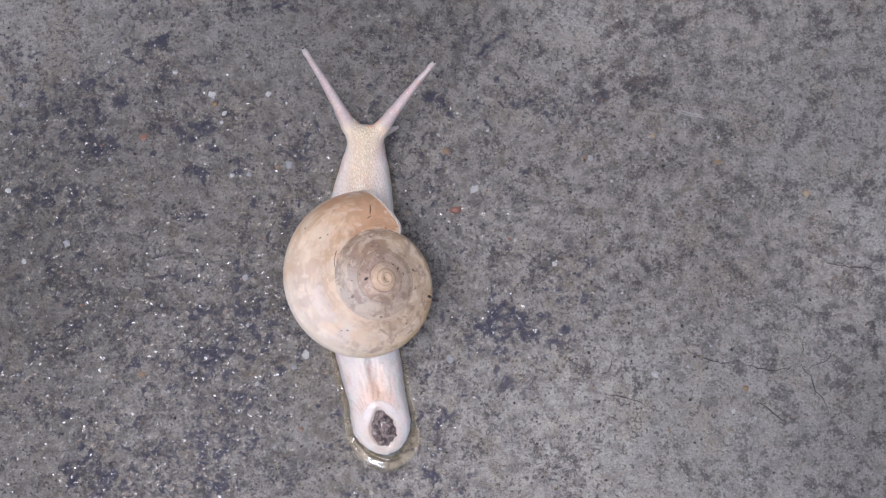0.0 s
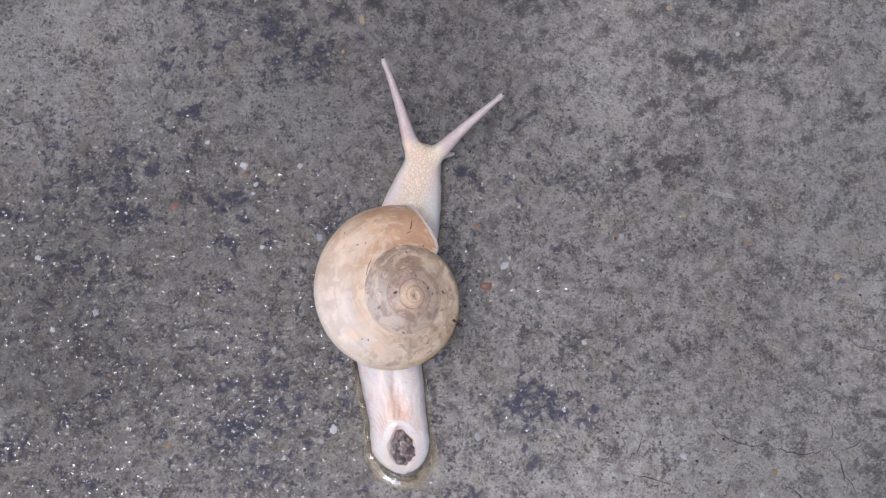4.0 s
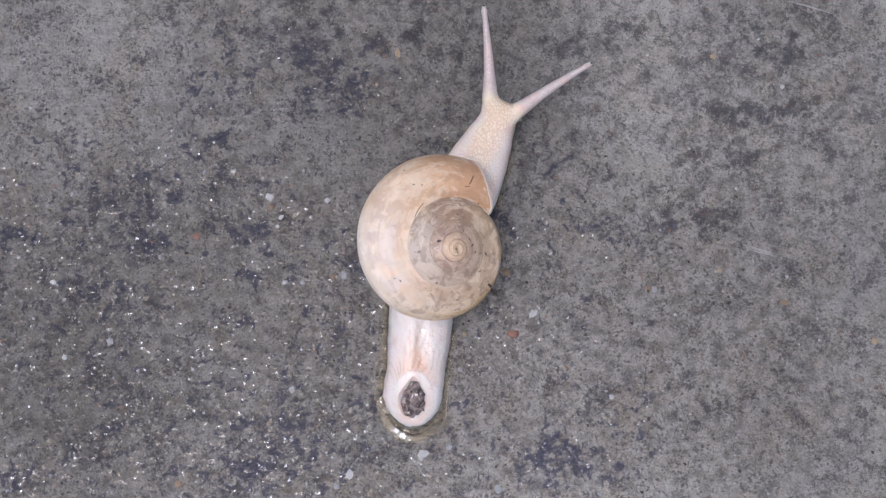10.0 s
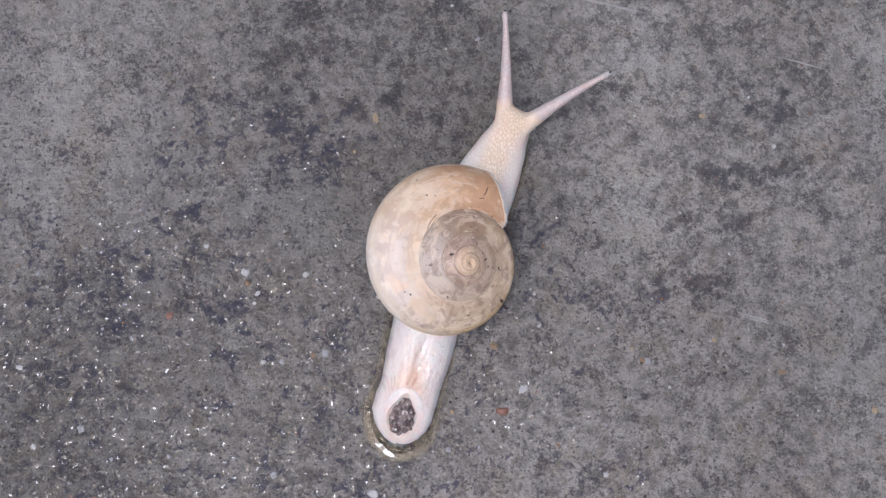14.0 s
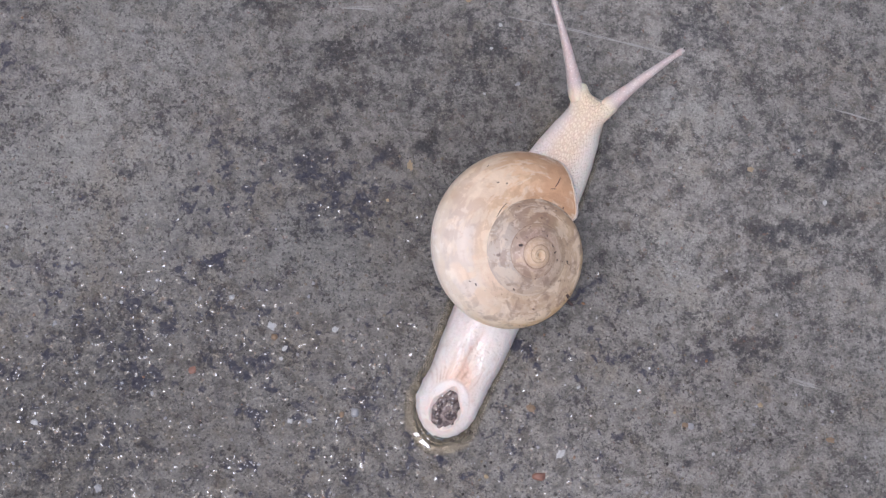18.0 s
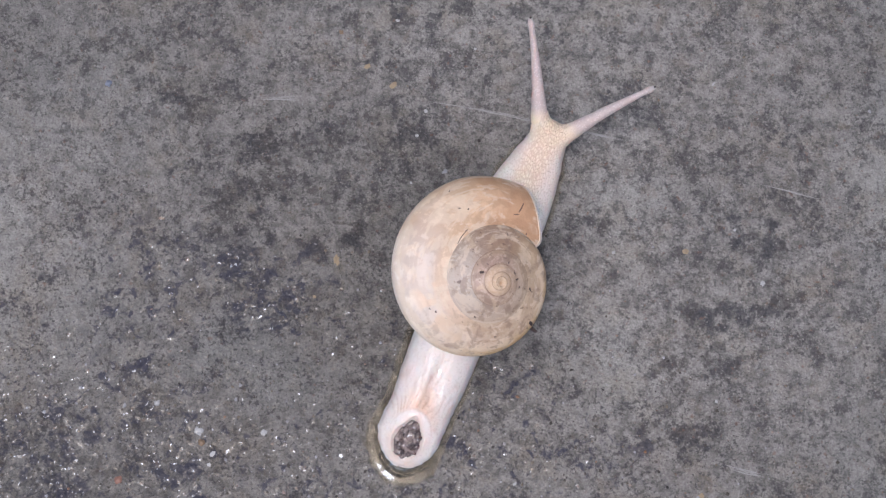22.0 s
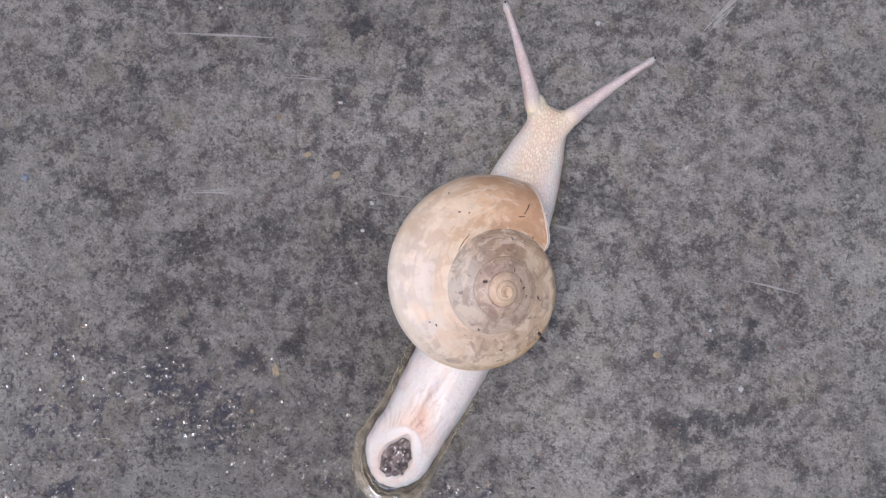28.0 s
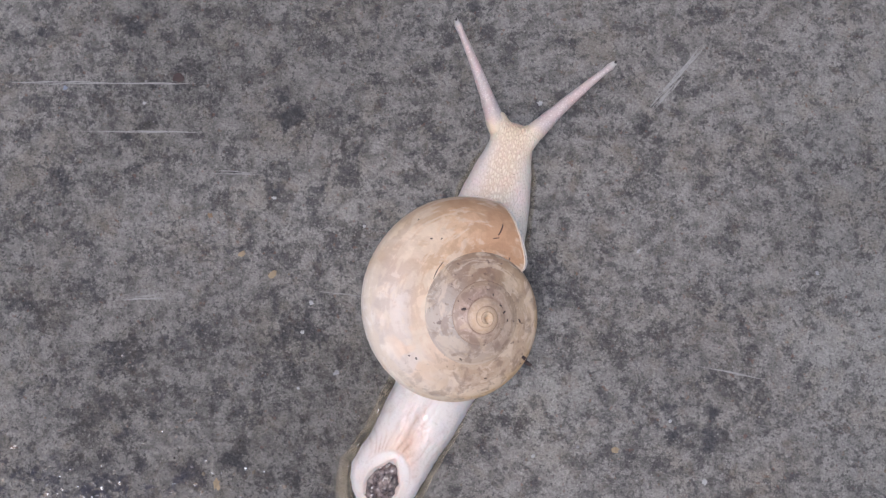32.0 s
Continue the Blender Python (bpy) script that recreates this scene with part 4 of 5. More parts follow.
def build_tentacle(name, reach, bow, label):
    """An eye stalk along +y from its root, rising, thinner to the tip, with a knob and a dark eye."""
    n = 22
    pts, radii = [], []
    for i in range(n):
        k = i / (n - 1)
        pts.append((bow * math.sin(math.pi * k), reach * k, 0.80 * k))
        radii.append(between(k, [(0.0, 0.06), (0.05, 0.15), (0.12, 0.160), (0.22, 0.138), (0.4, 0.103), (0.75, 0.066), (0.90, 0.049), (0.95, 0.062), (0.985, 0.062), (1.0, 0.035)]))
    ob = tube(name, pts, radii, MAT["tentacle"], snail, label)
    ball("eye", (pts[-1][0], pts[-1][1] - 0.005, pts[-1][2] + 0.03), 0.019, MAT["eye"], ob, label="dark eye spot", level=2)
    return ob


def fuller(s):
    return between(s, [(1.2, 0.0), (2.05, 0.0), (2.3, -0.03), (2.55, -0.04), (2.8, -0.02), (3.0, 0.0)])


def build_tail():
    """The hind foot: a low back with fanned wrinkles, a thin sole margin and a padded collar round the gland."""
    widths = [(0.0, 0.58), (0.8, 0.59), (1.45, 0.575), (1.95, 0.545), (2.3, 0.55), (2.55, 0.55), (2.75, 0.495), (2.92, 0.39), (3.03, 0.27), (3.10, 0.14), (3.13, 0.02)]
    tops = [(0.0, 0.80), (0.8, 0.72), (1.5, 0.60), (2.1, 0.50), (2.6, 0.42), (2.9, 0.30), (3.05, 0.18), (3.13, 0.05)]
    rows, cols = 170, 97
    verts, back, along, fan, rim, margin = [], [], [], [], [], []
    for r in range(rows):
        s = 3.13 * (r / (rows - 1)) ** 0.8
        w, h = between(s, widths), between(s, tops)
        frill = between(s, [(0.9, 0.010), (2.2, 0.022), (2.9, 0.010), (3.1, 0.0)])
        for x, z, b in dome(w, h, cols, 0.62):
            # fuller beside the gland on the one side, with a waist before it
            q = x / max(w, 1e-4)
            x += fuller(s) * max(0.0, -q) + between(s, [(0.6, 0.08), (1.5, 0.06), (2.1, 0.02), (2.4, 0.0)]) * max(0.0, q)
            # the groove that runs from under the shell into the collar
            groove = math.exp(-((x - 0.09) / 0.13) ** 2) * between(s, [(0.9, 0.015), (1.3, 0.05), (1.8, 0.06), (2.1, 0.0)])
            hole = (x / (0.27 * between(s, [(2.1, 0.25), (2.3, 0.55), (2.55, 0.95), (2.7, 1.0)]))) ** 2 + ((s - 2.60) / 0.38) ** 2
            far = math.hypot(x / 0.37, (s - 2.62) / 0.51)
            sink = 0.13 * min(1.0, max(0.0, (1.16 - hole) / 0.75))
            pad = 0.002 * math.exp(-((far - 0.84) / 0.16) ** 2) * min(1.0, b * 2)
            crease = math.exp(-((far - 1.06) / 0.045) ** 2) * between(s, [(1.7, 0.0), (1.95, 1.0), (2.35, 0.9), (2.6, 0.2), (2.8, 0.0)]) * min(1.0, b * 1.6)
            way = math.atan2(x, 3.0 - s)
            lines = abs(math.sin(34 * way + 4.5 * noise.noise((q * 3, s * 1.6, 4.0)) + 0.8 * noise.noise((q * 9, s * 5, 7.0))))
            deep = between(s, [(0.7, 0.05), (1.2, 0.3), (1.7, 0.9), (2.2, 1.0), (2.4, 0.0)]) * min(1.0, max(0.0, far - 1.02) / 0.12) * min(1.0, b * 1.5)
            cross = 0.004 * noise.noise((way * 30, s * 14, 2.0)) * deep
            folds = (0.008 * lines ** 0.6 - 0.005) * deep * (0.7 + 0.9 * noise.noise((q * 5, s * 3, 12.0))) + 2 * cross
            hem = 0.05 * math.exp(-((b - 0.30) / 0.10) ** 2) * between(s, [(0.8, 0.6), (2.6, 1.0), (2.9, 0.3), (3.1, 0.0)])
            edge_wave = (1 - b) ** 2 * frill * (noise.noise((s * 6, q, 3.0)) + 0.6 * noise.noise((s * 15, q, 9.0)))
            verts.append((x + math.copysign(edge_wave, x), -s, max(0.0, z - groove - sink + pad - 0.004 * crease + folds - hem * h)))
            back.append(math.exp(-((x - 0.03) / between(s, [(1.2, 0.12), (1.7, 0.20), (2.2, 0.34)])) ** 2))
            rim.append(math.exp(-((hole - 1.0) / 0.95) ** 2))
            along.append(between(s, [(0.8, 0.0), (1.5, 0.45), (2.0, 1.0), (2.3, 0.7), (2.55, 0.0)]) * min(1.0, max(0.0, far - 0.90) / 0.25))
            fan.append(max(crease * 0.30, (1 - lines) ** 1.5 * deep * (0.45 + 0.9 * noise.noise((q * 5, s * 3, 12.0)))))
            margin.append(max(0.0, 1 - b / 0.30))
    faces = [tuple(reversed(f)) for f in grid_faces(rows, cols)]
    faces += [(r * cols, r * cols + cols - 1, (r + 1) * cols + cols - 1, (r + 1) * cols) for r in range(rows - 1)]
    ob = part("tail", mesh_from("tail", verts, faces, MAT["tail"], back=back, along=along, fan=fan, rim=rim, margin=margin), snail, "white wrinkled tail end of the foot")
    # the dark gland in its hollow, and the lumps in it
    ball("gland", (0.0, -2.60, 0.255), 0.36, MAT["pit"], ob, (0.84, 1.10, 0.30), 0.30, "dark brown wet lumpy gland", 4, 4, 3.6, 0.26, 0.65)
    rnd = random.Random(3)
    for i in range(34):
        a, r = rnd.uniform(0, 6.28), math.sqrt(rnd.uniform(0.02, 0.9))
        x, y = 0.215 * r * math.cos(a) * (1 - 0.6 * max(0, math.sin(a)) * r), -2.60 + 0.31 * r * math.sin(a)
        ball("gland_lump", (x, y, 0.335 + 0.26 * (y + 2.6)), rnd.uniform(0.035, 0.075), MAT["pit"], ob, (rnd.uniform(0.7, 1.3), rnd.uniform(0.7, 1.5), 0.7), 0.8, "", i + 11, 2)
    return ob


def build_neck_film(owner):
    """The thin olive seam of slime along both sides of the neck."""
    for side in (-1, 1):
        verts, n = [], 40
        for i in range(n):
            s = 1.0 + 1.6 * i / (n - 1)
            w = between(s, [(1.0, 0.68), (1.35, 0.64), (1.65, 0.59), (2.16, 0.485), (2.45, 0.405), (2.62, 0.36)])
            fade = min(1.0, (n - 1 - i) / 8)
            reach = 0.05 + (0.05 + 0.05 * noise.noise((s * 3, side * 2.0, 4.0))) * fade
            for k in range(5):
                verts.append((side * (w - 0.10 + (0.10 + reach) * k / 4), s, 0.022 - 0.006 * k))
        ob = part("slime_film", mesh_from("slime_film", verts, grid_faces(n, 5), MAT["slime"], edge=[0.0, 0.0, 0.2, 0.6, 1.0] * n), owner, "clear slime along the neck")
        ob.visible_shadow = False


def build_slime(tail):
    """The film of slime round the foot: a thin sheet with a raised wet rim."""
    edge = []
    widths = [(0.6, 0.64), (1.45, 0.61), (2.05, 0.59), (2.5, 0.57), (2.75, 0.53), (2.95, 0.46), (3.10, 0.35), (3.22, 0.19), (3.27, 0.0)]
    side = [0.6 + 2.67 * (i / 110) ** 0.6 for i in range(111)]
    for s in side:
        edge.append((between(s, widths), -s))
    outline = edge[:-1] + [(0.0, -3.27)] + [(-x, y) for x, y in reversed(edge[:-1])]
    n = len(outline)
    verts, edge_ = [], []
    prof = [(-0.18 + 0.40 * i / 31, 0.11 * max(0.0, 1 - i / 13) ** 2 - 0.004) for i in range(32)]
    for i, (x, y) in enumerate(outline):
        a, b = outline[max(0, i - 1)], outline[min(n - 1, i + 1)]
        d = math.hypot(b[0] - a[0], b[1] - a[1]) or 1
        nx, ny = -(b[1] - a[1]) / d, (b[0] - a[0]) / d
        wob = 0.040 * noise.noise((x * 2.2, y * 2.2, 6.0)) + 0.010 * noise.noise((x * 8, y * 8, 1.0)) - (fuller(-y) if x < 0 else 0.0)
        near = between(-y, [(1.2, 0.55), (2.3, 0.75), (2.8, 1.0)])
        wide = between(-y, [(1.2, 0.45), (2.3, 0.50), (2.9, 0.95)]) + (0.12 if x < 0 else 0.0)
        for o, z in prof:
            edge_.append(min(1.0, max(0.0, (o + 0.02) / 0.24)))
            k = -1 if nx * x < 0 else 1
            # a low bead of slime along the rim: steep inside, a long gentle slope outside
            swell = 1.0 + 0.5 * noise.noise((x * 3.4, y * 3.4, 8.0)) + 0.25 * noise.noise((x * 9, y * 9, 28.0))
            q = min(1.0, (0.03 - o) / 0.05) if o < 0.03 else (o - 0.03) / 0.085
            slope = 1 - q * q if o < 0.03 else max(0.0, 1 - q) - 0.12 * math.exp(-(q / 0.12) ** 2)
            ridge = 0.0108 * swell * wide * max(0.0, slope)
            if x < 0:
                ridge += 0.008 * math.sin(y * 11 + 3 * noise.noise((y * 2, 0.0, 5.0))) * between(-y, [(1.0, 1.0), (2.4, 1.0), (2.7, 0.0)]) * max(0.0, slope)
            reach = o * (wide if o > 0 else 1) + wob
            ripple = 0.006 * noise.noise((x * 5, y * 5, 3.0)) * (1 - min(1.0, max(0.0, (o - 0.05) / 0.12)))
            verts.append((x + k * nx * reach, y + (k * ny if abs(x) > 1e-6 else -1) * reach, z * near * (1 + 0.22 * noise.noise((x * 3, y * 3, 0.5))) + ridge + ripple))
    faces = grid_faces(n, len(prof))
    ob = part("slime_film", mesh_from("slime_film", verts, faces, MAT["slime"], edge=edge_), tail, "clear glossy slime round the tail")
    ob.visible_shadow = False
    return ob


neck = build_neck()
tail = build_tail()
build_slime(tail)
build_neck_film(neck)
left_stalk = build_tentacle("tentacle", 1.85, 0.03, "long pale eye stalk")
right_stalk = build_tentacle("tentacle", 1.75, -0.03, "long pale eye stalk")
feeler = tube("lower_tentacle", [(0.10, 2.55, 0.44), (0.27, 2.70, 0.40), (0.42, 2.84, 0.36), (0.56, 2.94, 0.33), (0.66, 2.99, 0.32)], [0.10, 0.09, 0.065, 0.05, 0.03], MAT["tentacle"], neck, "short lower tentacle")
tube("lower_tentacle", [(-0.20, 2.70, 0.36), (-0.25, 2.78, 0.32), (-0.29, 2.85, 0.29), (-0.31, 2.90, 0.28)], [0.09, 0.06, 0.045, 0.03], MAT["tentacle"], neck, "short lower tentacle")
ball("foot", (-0.3, 0.35, 0.30), 1.0, MAT["tail"], snail, (0.62, 1.15, 0.32), 0.05, "pale foot under the shell", 2)


# ---- pebbles and grit ----
def build_pebble(x, y, size, material, label, seed):
    bm = bmesh.new()
    bmesh.ops.create_icosphere(bm, subdivisions=2, radius=1)
    rnd = random.Random(seed)
    sx, sy, sz = rnd.uniform(0.75, 1.25), rnd.uniform(0.65, 1.1), rnd.uniform(0.16, 0.34)
    verts = []
    for v in bm.verts:
        k = 1 + 0.75 * noise.noise(v.co * 1.3 + Vector((seed * 5.1, 0, 0))) + 0.22 * noise.noise(v.co * 3.5 + Vector((0, seed, 0)))
        verts.append((v.co.x * size * sx * k, v.co.y * size * sy * k, v.co.z * size * sz * k))
    faces = [tuple(v.index for v in f.verts) for f in bm.faces]
    bm.free()
    ob = new("pebble", mesh_from("pebble", verts, faces, material, smooth=seed % 4 == 0))
    ob.matrix_basis = pose(x * CM, y * CM, (rough(x, y) + size * sz * 0.15) * CM, 0, 0, rnd.uniform(0, 360))
    return tagged(ob, label, "pebble", "pebbles on the concrete")


WHITE_CHIPS = [
    (-4.66, 3.40, 0.085), (0.64, 1.23, 0.065), (-3.50, 3.37, 0.06), (-5.41, 3.90, 0.065), (-8.82, 1.54, 0.055), (-2.80, -1.99, 0.065), (-3.76, -2.54, 0.05), (-2.14, -0.74, 0.095), (2.19, -0.34, 0.05),
    (5.55, 6.02, 0.045), (4.61, 3.88, 0.034), (2.84, 6.61, 0.032), (3.41, 1.31, 0.034), (5.09, 7.02, 0.032), (4.81, 9.82, 0.032), (-3.19, 12.81, 0.032), (3.38, 12.41, 0.04), (-0.76, 8.83, 0.035),
    # the chip at (4.07, -2.60) stands in for a glint on the wet film
    (-8.46, 0.06, 0.05), (4.07, -2.60, 0.07), (5.54, -3.36, 0.05), (-1.11, 11.07, 0.035), (-1.42, -1.57, 0.08), (-4.24, 1.69, 0.045), (-4.46, 2.81, 0.034), (0.96, 2.44, 0.034), (-0.59, 9.30, 0.032),
    (-0.87, 7.93, 0.032), (0.34, 10.51, 0.03), (-4.40, 3.00, 0.055), (6.20, 0.90, 0.03)]
GREY_CHIPS = [
    (-3.09, 1.87, 0.1), (0.06, -2.17, 0.07), (-3.03, -2.23, 0.06), (-0.75, 0.09, 0.05), (-8.59, 3.33, 0.05), (7.72, 9.28, 0.04), (-0.24, 8.14, 0.04), (-3.98, -0.42, 0.07), (-0.91, -1.41, 0.06),
    (-1.19, -0.91, 0.045), (-5.99, 3.86, 0.042), (-4.01, 3.96, 0.034), (-6.48, 1.68, 0.034), (-0.83, 0.42, 0.036), (1.98, -2.19, 0.042), (-6.75, 2.11, 0.042), (-3.93, 4.21, 0.042), (-3.90, 1.70, 0.06),
    (-7.60, 0.40, 0.08), (3.00, 1.80, 0.07)]
RED_CHIPS = [
    (0.26, 0.82, 0.11), (-6.05, 2.55, 0.07)]
ORANGE_CHIPS = [
    (5.54, 1.62, 0.065), (-6.06, -2.28, 0.075), (5.81, -2.93, 0.06), (-2.17, 10.84, 0.05), (0.10, 2.04, 0.08), (-3.32, 1.83, 0.05), (-4.60, 3.20, 0.07), (2.90, 1.80, 0.06)]
TAN_CHIPS = [
    (-2.23, 6.49, 0.075), (4.16, 6.62, 0.06), (-0.69, 0.79, 0.042), (4.27, 2.21, 0.05), (2.71, 2.03, 0.034), (-2.63, 5.81, 0.034), (7.27, 0.91, 0.06), (-1.68, 10.18, 0.06), (-1.20, 9.80, 0.07)]
TWIG_CHIPS = [
    (-2.61, 13.21, 0.09)]
BLUE_CHIPS = [
    (-6.50, 9.85, 0.07), (-4.50, 13.15, 0.05)]
PEBBLES = {
    "white": ("small whitish stone chip lying on grey concrete", WHITE_CHIPS),
    "grey": ("small grey stone chip lying on the concrete", GREY_CHIPS),
    "red": ("brick-red stone chip set in the concrete", RED_CHIPS),
    "orange": ("orange-brown grain lying on the concrete", ORANGE_CHIPS),
    "tan": ("yellowish tan grain lying on the concrete", TAN_CHIPS),
    "twig": ("dark brown crumb of dirt lying on the concrete", TWIG_CHIPS),
    "blue": ("bluish grey stone chip in the concrete", BLUE_CHIPS),
}
count = 0
for tone, (label, places) in PEBBLES.items():
    for x, y, size in places:
        count += 1
        build_pebble(x, y, size, MAT[tone], label, count)


def build_grit():
    """Sand and stone grains all over the concrete, thicker where it is wet."""
    rnd = random.Random(5)
    shape = [(1, 0, 0), (0, 1, 0), (-1, 0, 0), (0, -1, 0), (0, 0, 1), (0, 0, -0.6)]
    tris = [(0, 1, 4), (1, 2, 4), (2, 3, 4), (3, 0, 4), (1, 0, 5), (2, 1, 5), (3, 2, 5), (0, 3, 5)]
    verts, faces = [], []
    made = 0
    while made < 7500:
        x, y = rnd.uniform(-12, 11), rnd.uniform(-7.5, 17)
        if rnd.random() > (0.08 + 0.92 * wet_at(x, y)) * min(1.0, max(0.10, (7.5 - y) / 5)):
            continue
        made += 1
        r = 0.012 + 0.030 * rnd.random() ** 4
        z, spin, tip = rough(x, y), rnd.uniform(0, 6.3), Vector((rnd.uniform(-0.5, 0.5), rnd.uniform(-0.5, 0.5), 1)).normalized().to_track_quat("Z", "Y")
        k = len(verts)
        for v in shape:
            p = tip @ Vector((v[0] * rnd.uniform(0.7, 1.3), v[1] * rnd.uniform(0.7, 1.3), v[2] * 0.7)) * r
            verts.append((x + p.x * math.cos(spin) - p.y * math.sin(spin), y + p.x * math.sin(spin) + p.y * math.cos(spin), z + p.z + r * 0.15))
        faces += [tuple(k + i for i in t) for t in tris]
    ob = new("grit", mesh_from("grit", verts, faces, MAT["grit"], smooth=False))
    return tagged(ob, "scattered pale and brown sand grains on the concrete", "grit", kind="stuff")


build_grit()


# ---- what moves ----
SNAIL_ROWS = [
    (0, pose(-0.00999, -0.00867, 0, 0, 0, 28.15)),
    (0.5, pose(-0.01001, -0.00740, 0, 0, 0, 27.18)),
    (1, pose(-0.01004, -0.00606, 0, 0, 0, 26.43)),
    (1.5, pose(-0.01010, -0.00458, 0, 0, 0, 25.73)),
    (2, pose(-0.01015, -0.00303, 0, 0, 0, 24.81)),
    (2.5, pose(-0.01016, -0.00156, 0, 0, 0, 23.76)),
    (3, pose(-0.01025, -0.00011, 0, 0, 0, 22.44)),
    (3.5, pose(-0.01050, 0.00147, 0, 0, 0, 20.57)),
    (5.5, pose(-0.01045, 0.00706, 0, 0, 0, 16.45)),
    (6, pose(-0.01037, 0.00861, 0, 0, 0, 15.11)),
    (6.5, pose(-0.01030, 0.01012, 0, 0, 0, 14.23)),
    (7, pose(-0.01021, 0.01153, 0, 0, 0, 13.09)),
    (7.5, pose(-0.01010, 0.01291, 0, 0, 0, 11.87)),
    (8, pose(-0.00991, 0.01433, 0, 0, 0, 10.85)),
    (8.5, pose(-0.00962, 0.01577, 0, 0, 0, 9.75)),
    (9, pose(-0.00929, 0.01722, 0, 0, 0, 8.79)),
    (9.5, pose(-0.00888, 0.01862, 0, 0, 0, 8.07)),
    (10, pose(-0.00844, 0.02007, 0, 0, 0, 7.26)),
    (10.5, pose(-0.00815, 0.02165, 0, 0, 0, 6.40)),
    (11, pose(-0.00785, 0.02313, 0, 0, 0, 5.75)),
    (11.5, pose(-0.00740, 0.02457, 0, 0, 0, 5.39)),
    (12, pose(-0.00689, 0.02608, 0, 0, 0, 5.15)),
    (12.5, pose(-0.00636, 0.02756, 0, 0, 0, 4.85)),
    (13, pose(-0.00568, 0.02899, 0, 0, 0, 4.65)),
    (13.5, pose(-0.00489, 0.03052, 0, 0, 0, 4.64)),
    (14, pose(-0.00409, 0.03205, 0, 0, 0, 4.47)),
    (14.5, pose(-0.00325, 0.03332, 0, 0, 0, 4.00)),
    (16.5, pose(-0.00121, 0.03954, 0, 0, 0, 2.98)),
    (17, pose(-0.00080, 0.04120, 0, 0, 0, 2.66)),
    (17.5, pose(-0.00026, 0.04278, 0, 0, 0, 2.49)),
    (18, pose(0.00038, 0.04434, 0, 0, 0, 2.24)),
    (18.5, pose(0.00106, 0.04579, 0, 0, 0, 1.71)),
    (19, pose(0.00177, 0.04720, 0, 0, 0, 1.42)),
    (19.5, pose(0.00258, 0.04859, 0, 0, 0, 1.35)),
    (20, pose(0.00335, 0.04995, 0, 0, 0, 0.81)),
    (20.5, pose(0.00393, 0.05142, 0, 0, 0, 0.18)),
    (21, pose(0.00461, 0.05309, 0, 0, 0, 0.01)),
    (21.5, pose(0.00555, 0.05494, 0, 0, 0, -0.01)),
    (22, pose(0.00654, 0.05679, 0, 0, 0, 0.04)),
    (22.5, pose(0.00749, 0.05846, 0, 0, 0, 0.13)),
    (23, pose(0.00831, 0.05996, 0, 0, 0, 0.04)),
    (23.5, pose(0.00898, 0.06141, 0, 0, 0, -0.18)),
    (24, pose(0.00967, 0.06287, 0, 0, 0, -0.36)),
    (24.5, pose(0.01049, 0.06439, 0, 0, 0, -0.38)),
    (26.5, pose(0.01314, 0.07017, 0, 0, 0, -0.28)),
    (27, pose(0.01384, 0.07169, 0, 0, 0, -0.21)),
    (27.5, pose(0.01473, 0.07310, 0, 0, 0, -0.05)),
    (28, pose(0.01564, 0.07451, 0, 0, 0, 0.31)),
    (28.5, pose(0.01638, 0.07597, 0, 0, 0, 0.69)),
    (29, pose(0.01701, 0.07741, 0, 0, 0, 0.96)),
    (29.5, pose(0.01761, 0.07887, 0, 0, 0, 1.28)),
    (30, pose(0.01816, 0.08039, 0, 0, 0, 1.60)),
    (30.5, pose(0.01878, 0.08185, 0, 0, 0, 1.79)),
    (31, pose(0.01957, 0.08327, 0, 0, 0, 1.91)),
    (31.5, pose(0.02046, 0.08475, 0, 0, 0, 2.09)),
    (32, pose(0.02141, 0.08625, 0, 0, 0, 2.35)),
]
